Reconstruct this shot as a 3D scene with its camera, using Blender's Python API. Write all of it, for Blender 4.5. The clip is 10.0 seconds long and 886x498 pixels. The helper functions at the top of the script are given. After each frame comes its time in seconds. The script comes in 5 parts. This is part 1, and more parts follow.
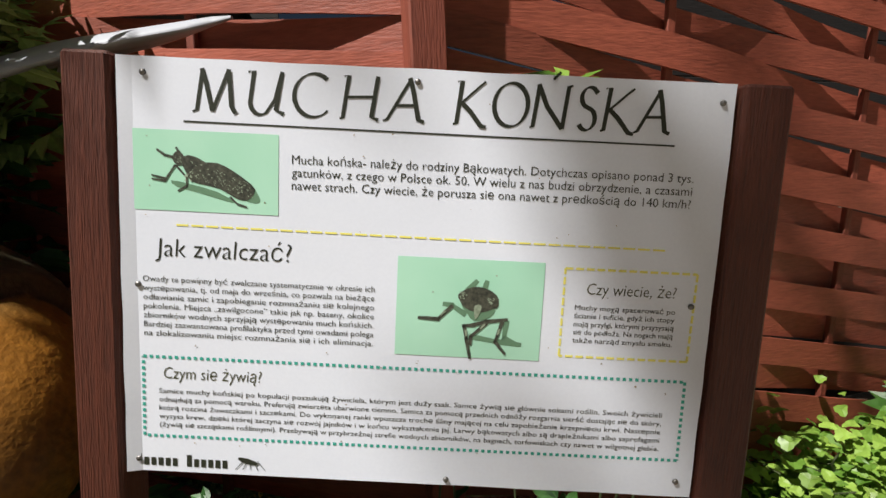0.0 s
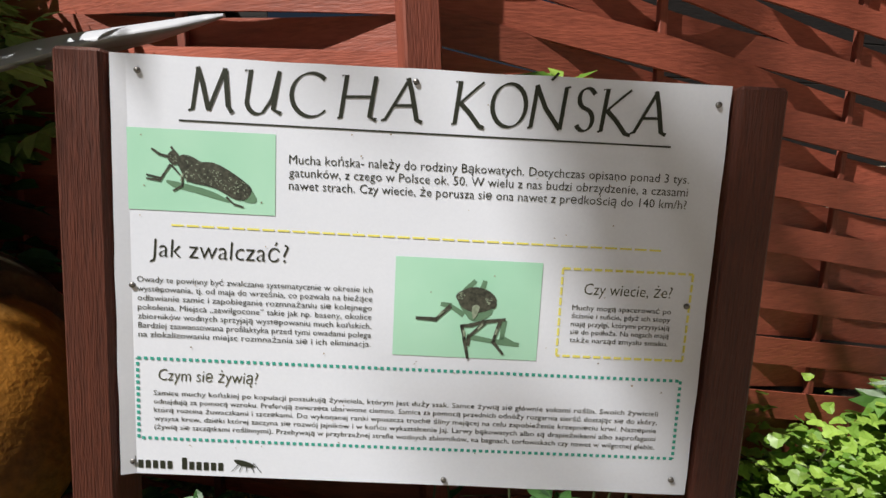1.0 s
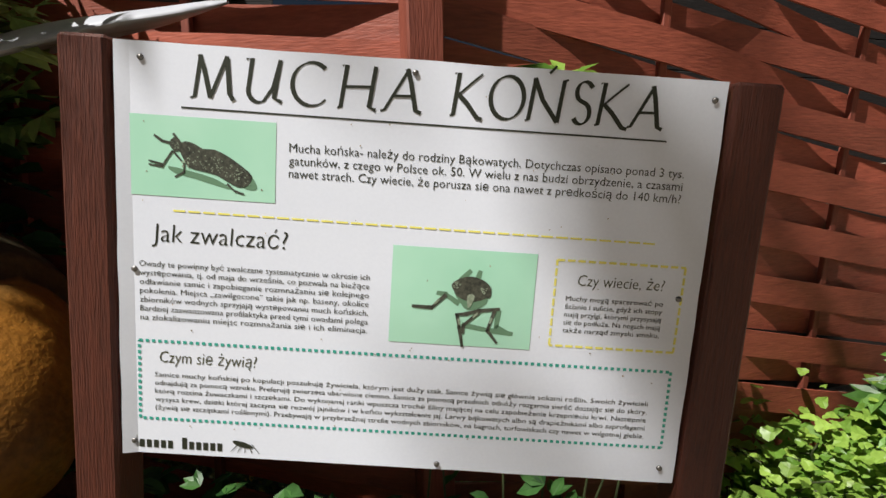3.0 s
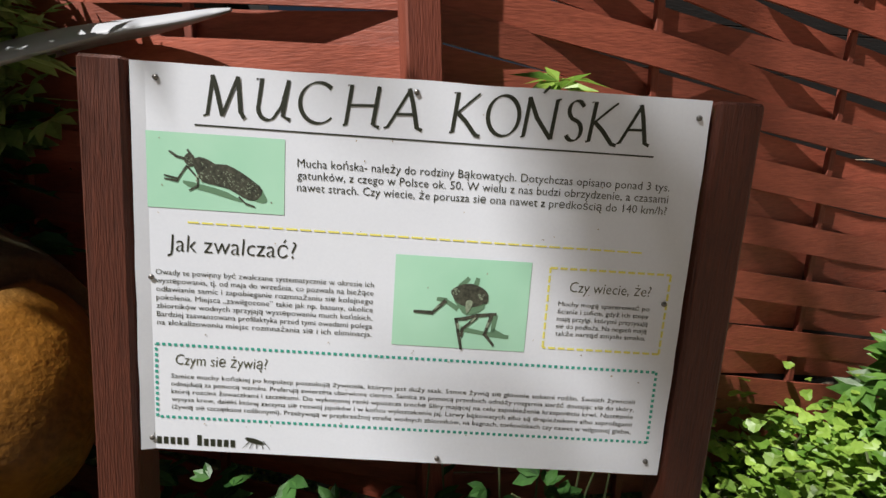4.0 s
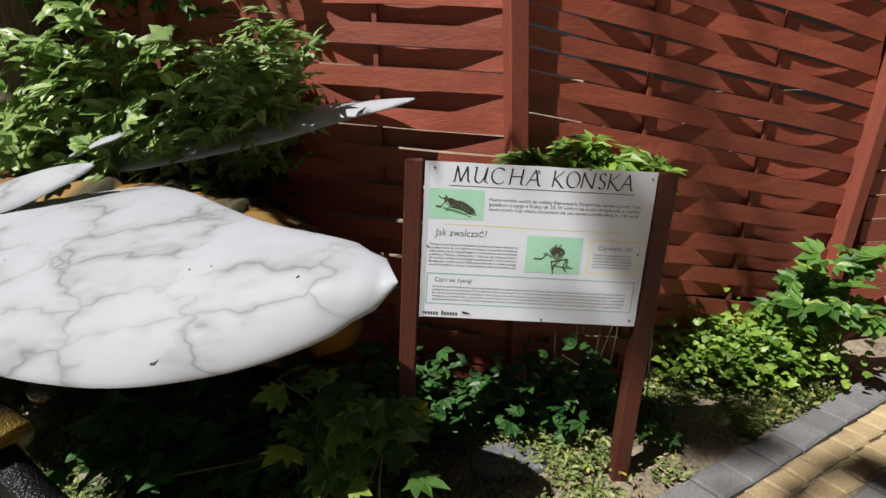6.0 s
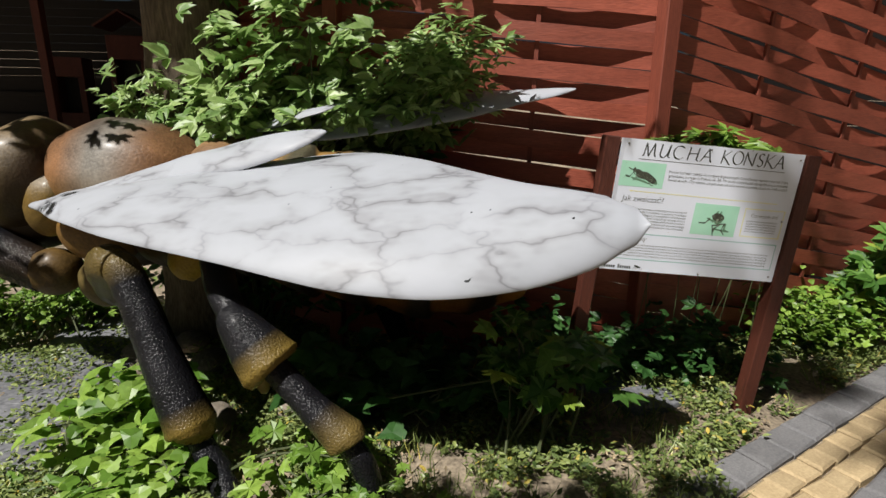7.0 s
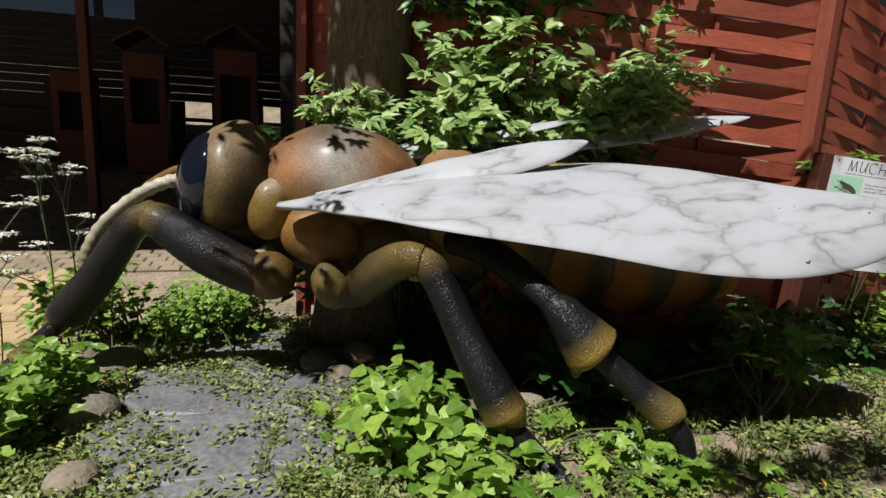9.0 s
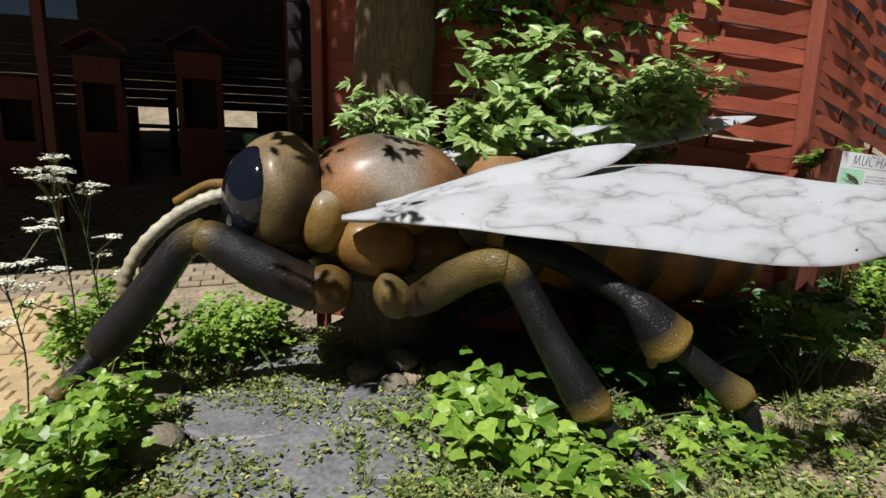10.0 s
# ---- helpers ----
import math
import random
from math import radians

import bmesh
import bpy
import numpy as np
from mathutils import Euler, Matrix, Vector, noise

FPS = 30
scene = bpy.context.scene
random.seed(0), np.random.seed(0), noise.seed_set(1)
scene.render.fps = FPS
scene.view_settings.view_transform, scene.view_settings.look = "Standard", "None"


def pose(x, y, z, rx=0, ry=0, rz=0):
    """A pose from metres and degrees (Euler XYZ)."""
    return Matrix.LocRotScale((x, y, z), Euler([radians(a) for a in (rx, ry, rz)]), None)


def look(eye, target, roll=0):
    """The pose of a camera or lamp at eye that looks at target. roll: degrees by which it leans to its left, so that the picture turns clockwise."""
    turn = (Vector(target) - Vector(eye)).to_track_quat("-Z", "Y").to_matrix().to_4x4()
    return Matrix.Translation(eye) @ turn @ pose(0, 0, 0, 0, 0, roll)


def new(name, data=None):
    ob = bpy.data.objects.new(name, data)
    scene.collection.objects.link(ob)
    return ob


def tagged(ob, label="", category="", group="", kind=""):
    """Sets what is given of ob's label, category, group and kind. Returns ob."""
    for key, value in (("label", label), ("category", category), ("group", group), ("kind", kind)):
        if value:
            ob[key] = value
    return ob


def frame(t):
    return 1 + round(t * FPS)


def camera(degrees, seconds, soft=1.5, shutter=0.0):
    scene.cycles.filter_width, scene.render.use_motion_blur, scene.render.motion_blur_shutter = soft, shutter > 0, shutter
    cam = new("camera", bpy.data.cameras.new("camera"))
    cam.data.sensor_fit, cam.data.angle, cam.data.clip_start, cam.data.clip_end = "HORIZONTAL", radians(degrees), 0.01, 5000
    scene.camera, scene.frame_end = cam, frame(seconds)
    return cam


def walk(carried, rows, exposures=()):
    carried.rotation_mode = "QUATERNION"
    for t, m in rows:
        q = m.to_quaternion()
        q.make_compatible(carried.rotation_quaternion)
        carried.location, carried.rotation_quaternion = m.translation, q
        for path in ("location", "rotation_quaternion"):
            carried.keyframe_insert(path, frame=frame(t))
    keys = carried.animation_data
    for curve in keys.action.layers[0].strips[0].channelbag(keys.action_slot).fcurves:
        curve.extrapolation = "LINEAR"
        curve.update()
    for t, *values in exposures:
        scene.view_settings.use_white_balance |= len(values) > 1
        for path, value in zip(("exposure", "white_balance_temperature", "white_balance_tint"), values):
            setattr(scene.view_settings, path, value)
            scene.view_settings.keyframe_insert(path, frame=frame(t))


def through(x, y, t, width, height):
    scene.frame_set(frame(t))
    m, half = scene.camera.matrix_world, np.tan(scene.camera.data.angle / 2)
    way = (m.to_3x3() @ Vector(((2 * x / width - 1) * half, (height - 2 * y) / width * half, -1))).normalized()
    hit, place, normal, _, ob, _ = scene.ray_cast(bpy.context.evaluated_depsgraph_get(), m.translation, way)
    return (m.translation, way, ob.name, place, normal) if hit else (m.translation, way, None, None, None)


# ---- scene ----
cam = camera(82.0, 10.0)
PATH = [
    (0, (0.044, -0.045, 1.168), (-0.037, 1.937, 0.913), -1.56),
    (0.5, (0.050, -0.049, 1.166), (-0.028, 1.933, 0.908), -1.36),
    (1, (0.032, -0.045, 1.169), (-0.008, 1.938, 0.912), -1.44),
    (1.5, (0.044, -0.050, 1.167), (-0.020, 1.930, 0.893), -0.82),
    (2, (0.038, -0.055, 1.174), (-0.013, 1.923, 0.887), -0.67),
    (2.5, (0.041, -0.055, 1.169), (-0.010, 1.924, 0.881), -0.51),
    (4, (0.037, -0.096, 1.206), (-0.000, 1.875, 0.869), -0.52),
    (4.5, (-0.026, -0.234, 1.287), (-0.011, 1.729, 0.904), -0.06),
    (5, (-0.099, -0.502, 1.429), (-0.077, 1.441, 0.958), 0.43),
    (5.2, (-0.178, -0.613, 1.445), (-0.084, 1.334, 0.996), 0.28),
    (6.3, (-0.41, -1.37, 1.545), (-0.531, 0.547, 0.998), -1.8),
    (6.5, (-0.635, -1.462, 1.505), (-0.735, 0.464, 0.986), -1.1),
    (7, (-1.213, -1.623, 1.446), (-1.198, 0.307, 0.927), 1.1),
    (7.5, (-1.687, -1.626, 1.4), (-1.589, 0.321, 0.953), 2.5),
    (8, (-2.206, -1.628, 1.429), (-2.047, 0.336, 1.072), 2.6),
    (8.5, (-2.644, -1.713, 1.257), (-2.402, 0.24, 0.9), 2.8),
    (9, (-2.89, -1.731, 1.238), (-2.566, 0.209, 0.879), 3.1),
    (9.5, (-3.141, -1.689, 1.278), (-2.714, 0.231, 0.917), 2.4),
    (10, (-3.529, -1.633, 1.271), (-2.977, 0.255, 0.908), 1.4),
]
walk(cam, [(t, look(eye, target, roll)) for t, eye, target, roll in PATH], [(0.0, 0.60), (2.7, 0.58), (4.5, 0.48), (5.2, 0.46), (6.3, 0.29), (8.5, 0.28), (10.0, 0.36)])

# ---- world, sun, exposure ----
world = bpy.data.worlds.new("sky")
scene.world = world
world.use_nodes = True
wn = world.node_tree.nodes
sky = wn.new("ShaderNodeTexSky")
sky.sky_type, sky.sun_disc = "NISHITA", False
sun_dir = Vector((0.50, 0.42, -1.0)).normalized()
sky.sun_elevation = math.asin(-sun_dir.z)
sky.sun_rotation = math.atan2(-sun_dir.x, -sun_dir.y)
world.node_tree.links.new(sky.outputs[0], wn["Background"].inputs[0])
wn["Background"].inputs[1].default_value = 0.0055
sun = new("sun", bpy.data.lights.new("sun", "SUN"))
sun.data.energy, sun.data.angle, sun.data.color = 5.0, radians(0.6), (1.0, 0.965, 0.915)
sun.matrix_world = look((-6, -5, 12), Vector((-6, -5, 12)) + sun_dir)


# ---- materials ----
def surface(name, dark, light, scale=8.0, stretch=(1, 1, 1), rough=0.7, bump=0.3, fine=60.0, contrast=0.35,
            vary=0.0, island=0.0, metal=0.0, coat=0.0, blotch=0.4, distort=0.0):
    """Two-scale noise surface: blotches and grain between two colours, with fine relief."""
    m = bpy.data.materials.new(name)
    m.use_nodes = True
    n, l = m.node_tree.nodes, m.node_tree.links
    b = n["Principled BSDF"]
    tc = n.new("ShaderNodeTexCoord")
    mp = n.new("ShaderNodeMapping")
    mp.inputs["Scale"].default_value = stretch
    l.new(tc.outputs["Object"], mp.inputs[0])
    if vary:
        oi = n.new("ShaderNodeObjectInfo")
        sh = n.new("ShaderNodeVectorMath")
        sh.operation = "SCALE"
        sh.inputs[0].default_value = (37, 17, 53)
        l.new(oi.outputs["Random"], sh.inputs["Scale"])
        l.new(sh.outputs[0], mp.inputs["Location"])
    big = n.new("ShaderNodeTexNoise")
    big.inputs["Scale"].default_value, big.inputs["Detail"].default_value = scale, 6
    big.inputs["Distortion"].default_value = distort
    small = n.new("ShaderNodeTexNoise")
    small.inputs["Scale"].default_value, small.inputs["Detail"].default_value = fine, 5
    for t in (big, small):
        l.new(mp.outputs[0], t.inputs["Vector"])
    mix = n.new("ShaderNodeMath")
    mix.operation = "MULTIPLY_ADD"
    mix.inputs[1].default_value = blotch
    l.new(big.outputs[0], mix.inputs[0])
    half = n.new("ShaderNodeMath")
    half.operation = "MULTIPLY"
    half.inputs[1].default_value = 1 - blotch
    l.new(small.outputs[0], half.inputs[0])
    l.new(half.outputs[0], mix.inputs[2])
    ramp = n.new("ShaderNodeValToRGB")
    ramp.color_ramp.elements[0].position, ramp.color_ramp.elements[1].position = 0.5 - contrast / 2, 0.5 + contrast / 2
    ramp.color_ramp.elements[0].color, ramp.color_ramp.elements[1].color = (*dark, 1), (*light, 1)
    l.new(mix.outputs[0], ramp.inputs[0])
    out = ramp.outputs[0]
    for amount, kind in ((vary, "ShaderNodeObjectInfo"), (island, "ShaderNodeNewGeometry")):
        if amount:
            src = n.new(kind)
            hs = n.new("ShaderNodeHueSaturation")
            mr = n.new("ShaderNodeMapRange")
            mr.inputs["To Min"].default_value, mr.inputs["To Max"].default_value = 1 - amount, 1 + amount
            l.new(src.outputs["Random" if kind.endswith("Info") else "Random Per Island"], mr.inputs[0])
            l.new(mr.outputs[0], hs.inputs["Value"])
            l.new(out, hs.inputs["Color"])
            out = hs.outputs[0]
    l.new(out, b.inputs["Base Color"])
    b.inputs["Roughness"].default_value, b.inputs["Metallic"].default_value = rough, metal
    b.inputs["Coat Weight"].default_value = coat
    b.inputs["Coat Roughness"].default_value = 0.15
    if bump:
        bp = n.new("ShaderNodeBump")
        bp.inputs["Strength"].default_value, bp.inputs["Distance"].default_value = bump, 0.01
        l.new(mix.outputs[0], bp.inputs["Height"])
        l.new(bp.outputs[0], b.inputs["Normal"])
    return m


def leaf_material(name, dark, light, yellow=0.0, through=0.35):
    """Thin leaf: each leaf its own green, some light passing through."""
    m = bpy.data.materials.new(name)
    m.use_nodes = True
    n, l = m.node_tree.nodes, m.node_tree.links
    b, o = n["Principled BSDF"], n["Material Output"]
    g = n.new("ShaderNodeNewGeometry")
    ramp = n.new("ShaderNodeValToRGB")
    ramp.color_ramp.elements[0].color, ramp.color_ramp.elements[1].color = (*dark, 1), (*light, 1)
    if yellow:
        e = ramp.color_ramp.elements.new(1 - yellow)
        e.color = (*light, 1)
        ramp.color_ramp.elements[-1].color = (light[0] * 2.2, light[1] * 1.35, light[2] * 0.8, 1)
    l.new(g.outputs["Random Per Island"], ramp.inputs[0])
    tc = n.new("ShaderNodeTexCoord")
    ns = n.new("ShaderNodeTexNoise")
    ns.inputs["Scale"].default_value = 45
    l.new(tc.outputs["Object"], ns.inputs["Vector"])
    hs = n.new("ShaderNodeHueSaturation")
    mr = n.new("ShaderNodeMapRange")
    mr.inputs["To Min"].default_value, mr.inputs["To Max"].default_value = 0.7, 1.3
    l.new(ns.outputs[0], mr.inputs[0])
    l.new(mr.outputs[0], hs.inputs["Value"])
    l.new(ramp.outputs[0], hs.inputs["Color"])
    l.new(hs.outputs[0], b.inputs["Base Color"])
    b.inputs["Roughness"].default_value = 0.42
    tr = n.new("ShaderNodeBsdfTranslucent")
    l.new(hs.outputs[0], tr.inputs[0])
    mx = n.new("ShaderNodeMixShader")
    mx.inputs[0].default_value = through
    l.new(b.outputs[0], mx.inputs[1])
    l.new(tr.outputs[0], mx.inputs[2])
    l.new(mx.outputs[0], o.inputs[0])
    return m


def painted(name, rough, coat, grain=0.35, speck=0.0):
    """Hand-painted resin: the colour is the paint laid on the mesh, broken up by grain."""
    m = bpy.data.materials.new(name)
    m.use_nodes = True
    n, l = m.node_tree.nodes, m.node_tree.links
    b = n["Principled BSDF"]
    at = n.new("ShaderNodeAttribute")
    at.attribute_name = "paint"
    tc = n.new("ShaderNodeTexCoord")
    n1, n2 = n.new("ShaderNodeTexNoise"), n.new("ShaderNodeTexNoise")
    n1.inputs["Scale"].default_value, n1.inputs["Detail"].default_value = 5, 8
    n2.inputs["Scale"].default_value, n2.inputs["Detail"].default_value = 70, 4
    for t in (n1, n2):
        l.new(tc.outputs["Object"], t.inputs["Vector"])
    add = n.new("ShaderNodeMath")
    add.operation = "MULTIPLY_ADD"
    add.inputs[1].default_value = 0.55
    l.new(n2.outputs[0], add.inputs[0])
    l.new(n1.outputs[0], add.inputs[2])
    mr = n.new("ShaderNodeMapRange")
    mr.inputs["From Min"].default_value, mr.inputs["From Max"].default_value = 0.5, 1.05
    mr.inputs["To Min"].default_value, mr.inputs["To Max"].default_value = 1 - grain, 1 + grain
    l.new(add.outputs[0], mr.inputs[0])
    hs = n.new("ShaderNodeHueSaturation")
    l.new(at.outputs["Color"], hs.inputs["Color"])
    l.new(mr.outputs[0], hs.inputs["Value"])
    l.new(hs.outputs[0], b.inputs["Base Color"])
    b.inputs["Roughness"].default_value, b.inputs["Coat Weight"].default_value = rough, coat
    b.inputs["Coat Roughness"].default_value = 0.25
    b.inputs["Specular IOR Level"].default_value = 0.25
    bp = n.new("ShaderNodeBump")
    bp.inputs["Strength"].default_value, bp.inputs["Distance"].default_value = 0.9 if speck else 0.45, 0.015 if speck else 0.012
    l.new(add.outputs[0], bp.inputs["Height"])
    l.new(bp.outputs[0], b.inputs["Normal"])
    if speck:
        n2.inputs["Scale"].default_value, n2.inputs["Detail"].default_value = 115, 2
    return m


def wing_material():
    """White resin wing with grey airbrushed veins and small dark flecks."""
    m = bpy.data.materials.new("white_wing_resin")
    m.use_nodes = True
    n, l = m.node_tree.nodes, m.node_tree.links
    b = n["Principled BSDF"]
    tc, mp = n.new("ShaderNodeTexCoord"), n.new("ShaderNodeMapping")
    mp.inputs["Scale"].default_value = (2.6, 5.2, 5.2)
    ns = n.new("ShaderNodeTexNoise")
    ns.inputs["Scale"].default_value, ns.inputs["Detail"].default_value = 2.2, 2
    off = n.new("ShaderNodeVectorMath")
    off.operation = "MULTIPLY_ADD"
    off.inputs[1].default_value = (0.9, 0.9, 0.9)
    l.new(tc.outputs["Object"], mp.inputs[0])
    l.new(mp.outputs[0], ns.inputs["Vector"])
    l.new(ns.outputs["Color"], off.inputs[0])
    l.new(mp.outputs[0], off.inputs[2])
    vo = n.new("ShaderNodeTexVoronoi")
    vo.feature = "DISTANCE_TO_EDGE"
    vo.inputs["Scale"].default_value = 0.92
    l.new(off.outputs[0], vo.inputs["Vector"])
    ramp = n.new("ShaderNodeValToRGB")
    e = ramp.color_ramp.elements
    e[0].position, e[0].color = 0.0, (0.175, 0.178, 0.195, 1)
    e[1].position, e[1].color = 0.34, (0.375, 0.392, 0.43, 1)
    k = e.new(0.035)
    k.color = (0.275, 0.282, 0.305, 1)
    k = e.new(0.14)
    k.color = (0.335, 0.35, 0.38, 1)
    l.new(vo.outputs[0], ramp.inputs[0])
    patch = n.new("ShaderNodeTexNoise")
    patch.inputs["Scale"].default_value, patch.inputs["Detail"].default_value = 3.5, 4
    l.new(tc.outputs["Object"], patch.inputs["Vector"])
    r2 = n.new("ShaderNodeValToRGB")
    r2.color_ramp.elements[0].position, r2.color_ramp.elements[1].position = 0.38, 0.58
    r2.color_ramp.elements[0].color, r2.color_ramp.elements[1].color = (0, 0, 0, 1), (1, 1, 1, 1)
    l.new(patch.outputs[0], r2.inputs[0])
    mx = n.new("ShaderNodeMixRGB")
    mx.inputs[1].default_value = (0.375, 0.392, 0.43, 1)
    l.new(r2.outputs[0], mx.inputs[0])
    l.new(ramp.outputs[0], mx.inputs[2])
    fl = n.new("ShaderNodeTexNoise")
    fl.inputs["Scale"].default_value, fl.inputs["Detail"].default_value = 34, 1
    l.new(tc.outputs["Object"], fl.inputs["Vector"])
    r3 = n.new("ShaderNodeValToRGB")
    r3.color_ramp.elements[0].position, r3.color_ramp.elements[1].position = 0.195, 0.215
    r3.color_ramp.elements[0].color = (0.06, 0.06, 0.06, 1)
    l.new(fl.outputs[0], r3.inputs[0])
    fin = n.new("ShaderNodeMixRGB")
    fin.blend_type, fin.inputs[0].default_value = "MULTIPLY", 1.0
    l.new(mx.outputs[0], fin.inputs[1])
    l.new(r3.outputs[0], fin.inputs[2])
    l.new(fin.outputs[0], b.inputs["Base Color"])
    b.inputs["Roughness"].default_value, b.inputs["Coat Weight"].default_value = 0.55, 0.04
    b.inputs["Coat Roughness"].default_value = 0.3
    bp = n.new("ShaderNodeBump")
    bp.inputs["Strength"].default_value, bp.inputs["Distance"].default_value = 0.18, 0.03
    l.new(patch.outputs[0], bp.inputs["Height"])
    l.new(bp.outputs[0], b.inputs["Normal"])
    b.inputs["Specular IOR Level"].default_value = 0.3
    b.inputs["Coat Weight"].default_value = 0.04
    return m


def plain(name, c, rough=0.5, spec=0.5):
    m = bpy.data.materials.new(name)
    m.use_nodes = True
    b = m.node_tree.nodes["Principled BSDF"]
    b.inputs["Base Color"].default_value = (*c, 1)
    b.inputs["Roughness"].default_value = rough
    b.inputs["Specular IOR Level"].default_value = spec
    return m


RED_WOOD = surface("red_stained_slat", (0.18, 0.041, 0.024), (0.40, 0.100, 0.057), 3, (1.2, 9, 9), 0.55, 0.25, 18, 0.5, vary=0.22)
POST_WOOD = surface("red_stained_post", (0.15, 0.034, 0.020), (0.30, 0.075, 0.042), 4, (9, 9, 1.0), 0.6, 0.35, 22, 0.5, vary=0.12)
SIGN_WOOD = surface("brown_stained_post", (0.038, 0.0085, 0.0045), (0.135, 0.031, 0.014), 5, (14, 14, 0.9), 0.6, 0.7, 30, 0.5)
SHED_WOOD = surface("dark_red_shed_wood", (0.045, 0.012, 0.009), (0.11, 0.026, 0.018), 4, (6, 6, 1), 0.75, 0.3, 25, 0.5, vary=0.2)
# wood colour taken down to near black to hold the deep shade
BLACK_WOOD = surface("shade_black_planks", (0.006, 0.005, 0.005), (0.020, 0.015, 0.013), 4, (1, 6, 6), 0.85, 0.3, 25, 0.5)
BARK = surface("rough_bark", (0.030, 0.022, 0.015), (0.22, 0.165, 0.11), 9, (3.2, 3.2, 0.55), 0.95, 1.0, 26, 0.5, distort=0.6)
EARTH = surface("dry_earth", (0.070, 0.055, 0.040), (0.42, 0.34, 0.24), 3.5, (1, 1, 1), 0.95, 0.8, 45, 0.4)
SLATE = surface("grey_slab", (0.055, 0.058, 0.067), (0.25, 0.25, 0.262), 5, (1, 1, 1), 0.55, 0.5, 40, 0.5, vary=0.15)
STONE = surface("field_stone", (0.10, 0.085, 0.065), (0.28, 0.235, 0.18), 7, (1, 1, 1), 0.9, 0.8, 50, 0.5, vary=0.2)
YELLOW_SETT = surface("yellow_concrete_sett", (0.30, 0.215, 0.115), (0.52, 0.40, 0.23), 9, (1, 1, 1), 0.85, 0.5, 90, 0.5, vary=0.13)
GREY_SETT = surface("grey_concrete_sett", (0.10, 0.10, 0.105), (0.22, 0.215, 0.215), 9, (1, 1, 1), 0.85, 0.5, 90, 0.5, vary=0.13)
BROWN_SETT = surface("brown_concrete_sett", (0.16, 0.125, 0.085), (0.33, 0.27, 0.19), 9, (1, 1, 1), 0.85, 0.5, 90, 0.5, vary=0.15)
BOARD = surface("white_printed_board", (0.73, 0.77, 0.86), (0.79, 0.83, 0.92), 6, (1, 1, 1), 0.38, 0.02, 200, 0.6)
INK = plain("dark_green_ink", (0.020, 0.024, 0.014), 0.5)
OLIVE_INK = plain("olive_ink", (0.060, 0.065, 0.030), 0.5)
TEAL_INK = plain("teal_ink", (0.035, 0.36, 0.28), 0.5)
YELLOW_INK = plain("yellow_ink", (0.86, 0.80, 0.18), 0.5)
MINT = surface("mint_print", (0.34, 0.68, 0.49), (0.50, 0.80, 0.63), 4, (1, 1, 1), 0.42, 0.0, 9, 0.7)
PHOTO_DARK = surface("photo_dark_shape", (0.010, 0.012, 0.010), (0.10, 0.105, 0.075), 60, (1, 1, 1), 0.5, 0.0, 240, 0.4)
PHOTO_SHADE = plain("photo_shadow_print", (0.13, 0.25, 0.15), 0.5)
PHOTO_PALE = surface("photo_pale_shape", (0.12, 0.16, 0.10), (0.40, 0.48, 0.36), 60, (1, 1, 1), 0.5, 0.0, 200, 0.5)
STEEL = plain("screw_steel", (0.22, 0.21, 0.20), 0.4)
STEEL.node_tree.nodes["Principled BSDF"].inputs["Metallic"].default_value = 0.8
RESIN = painted("painted_resin", 0.52, 0.12, 0.5)
LEG_RESIN = painted("dark_glossy_resin", 0.27, 0.06, 0.45, 1.0)
EYE_GLOSS = plain("black_gloss_lacquer", (0.006, 0.008, 0.014), 0.06)
WING = wing_material()
LEAF = leaf_material("fresh_leaf", (0.045, 0.125, 0.02), (0.17, 0.33, 0.065), 0.12)
LEAF_LUSH = leaf_material("lush_sunny_leaf", (0.09, 0.20, 0.022), (0.33, 0.49, 0.085), 0.0)
LEAF_PALE = leaf_material("pale_bush_leaf", (0.15, 0.27, 0.065), (0.43, 0.57, 0.21), 0.0)
# greens darkened to take in the shade where these leaves stand
LEAF_DARK = leaf_material("shade_dark_leaf", (0.022, 0.075, 0.018), (0.075, 0.19, 0.045), 0.0)
WEED = leaf_material("low_weed", (0.065, 0.11, 0.028), (0.31, 0.37, 0.115), 0.05, 0.25)
LITTER = surface("dry_litter", (0.15, 0.10, 0.055), (0.50, 0.40, 0.25), 6, (1, 1, 1), 0.9, 0.2, 40, 0.6, island=0.4)
STEM = surface("plant_stem", (0.04, 0.06, 0.02), (0.10, 0.115, 0.045), 12, (1, 1, 1), 0.7, 0.2, 60, 0.5)
WHITE_FLOWER = plain("white_flower", (0.70, 0.70, 0.62), 0.7)


# ---- building helpers ----
def part(name, bm, material, parent=None, label="", smooth=False):
    """One bmesh as one mesh object, under a thing or a part."""
    me = bpy.data.meshes.new(name)
    bm.normal_update()
    bm.to_mesh(me)
    bm.free()
    return mesh_object(name, me, material, parent, label, smooth)


def mesh_object(name, me, material, parent=None, label="", smooth=False):
    for mat in material if isinstance(material, (list, tuple)) else [material]:
        me.materials.append(mat)
    if smooth:
        me.shade_smooth()
    ob = new(name, me)
    ob.parent = parent
    return tagged(ob, label)


def thing(name, label, category, group="", kind="", m=None):
    e = new(name)
    if m is not None:
        e.matrix_world = m
    return tagged(e, label, category, group, kind)


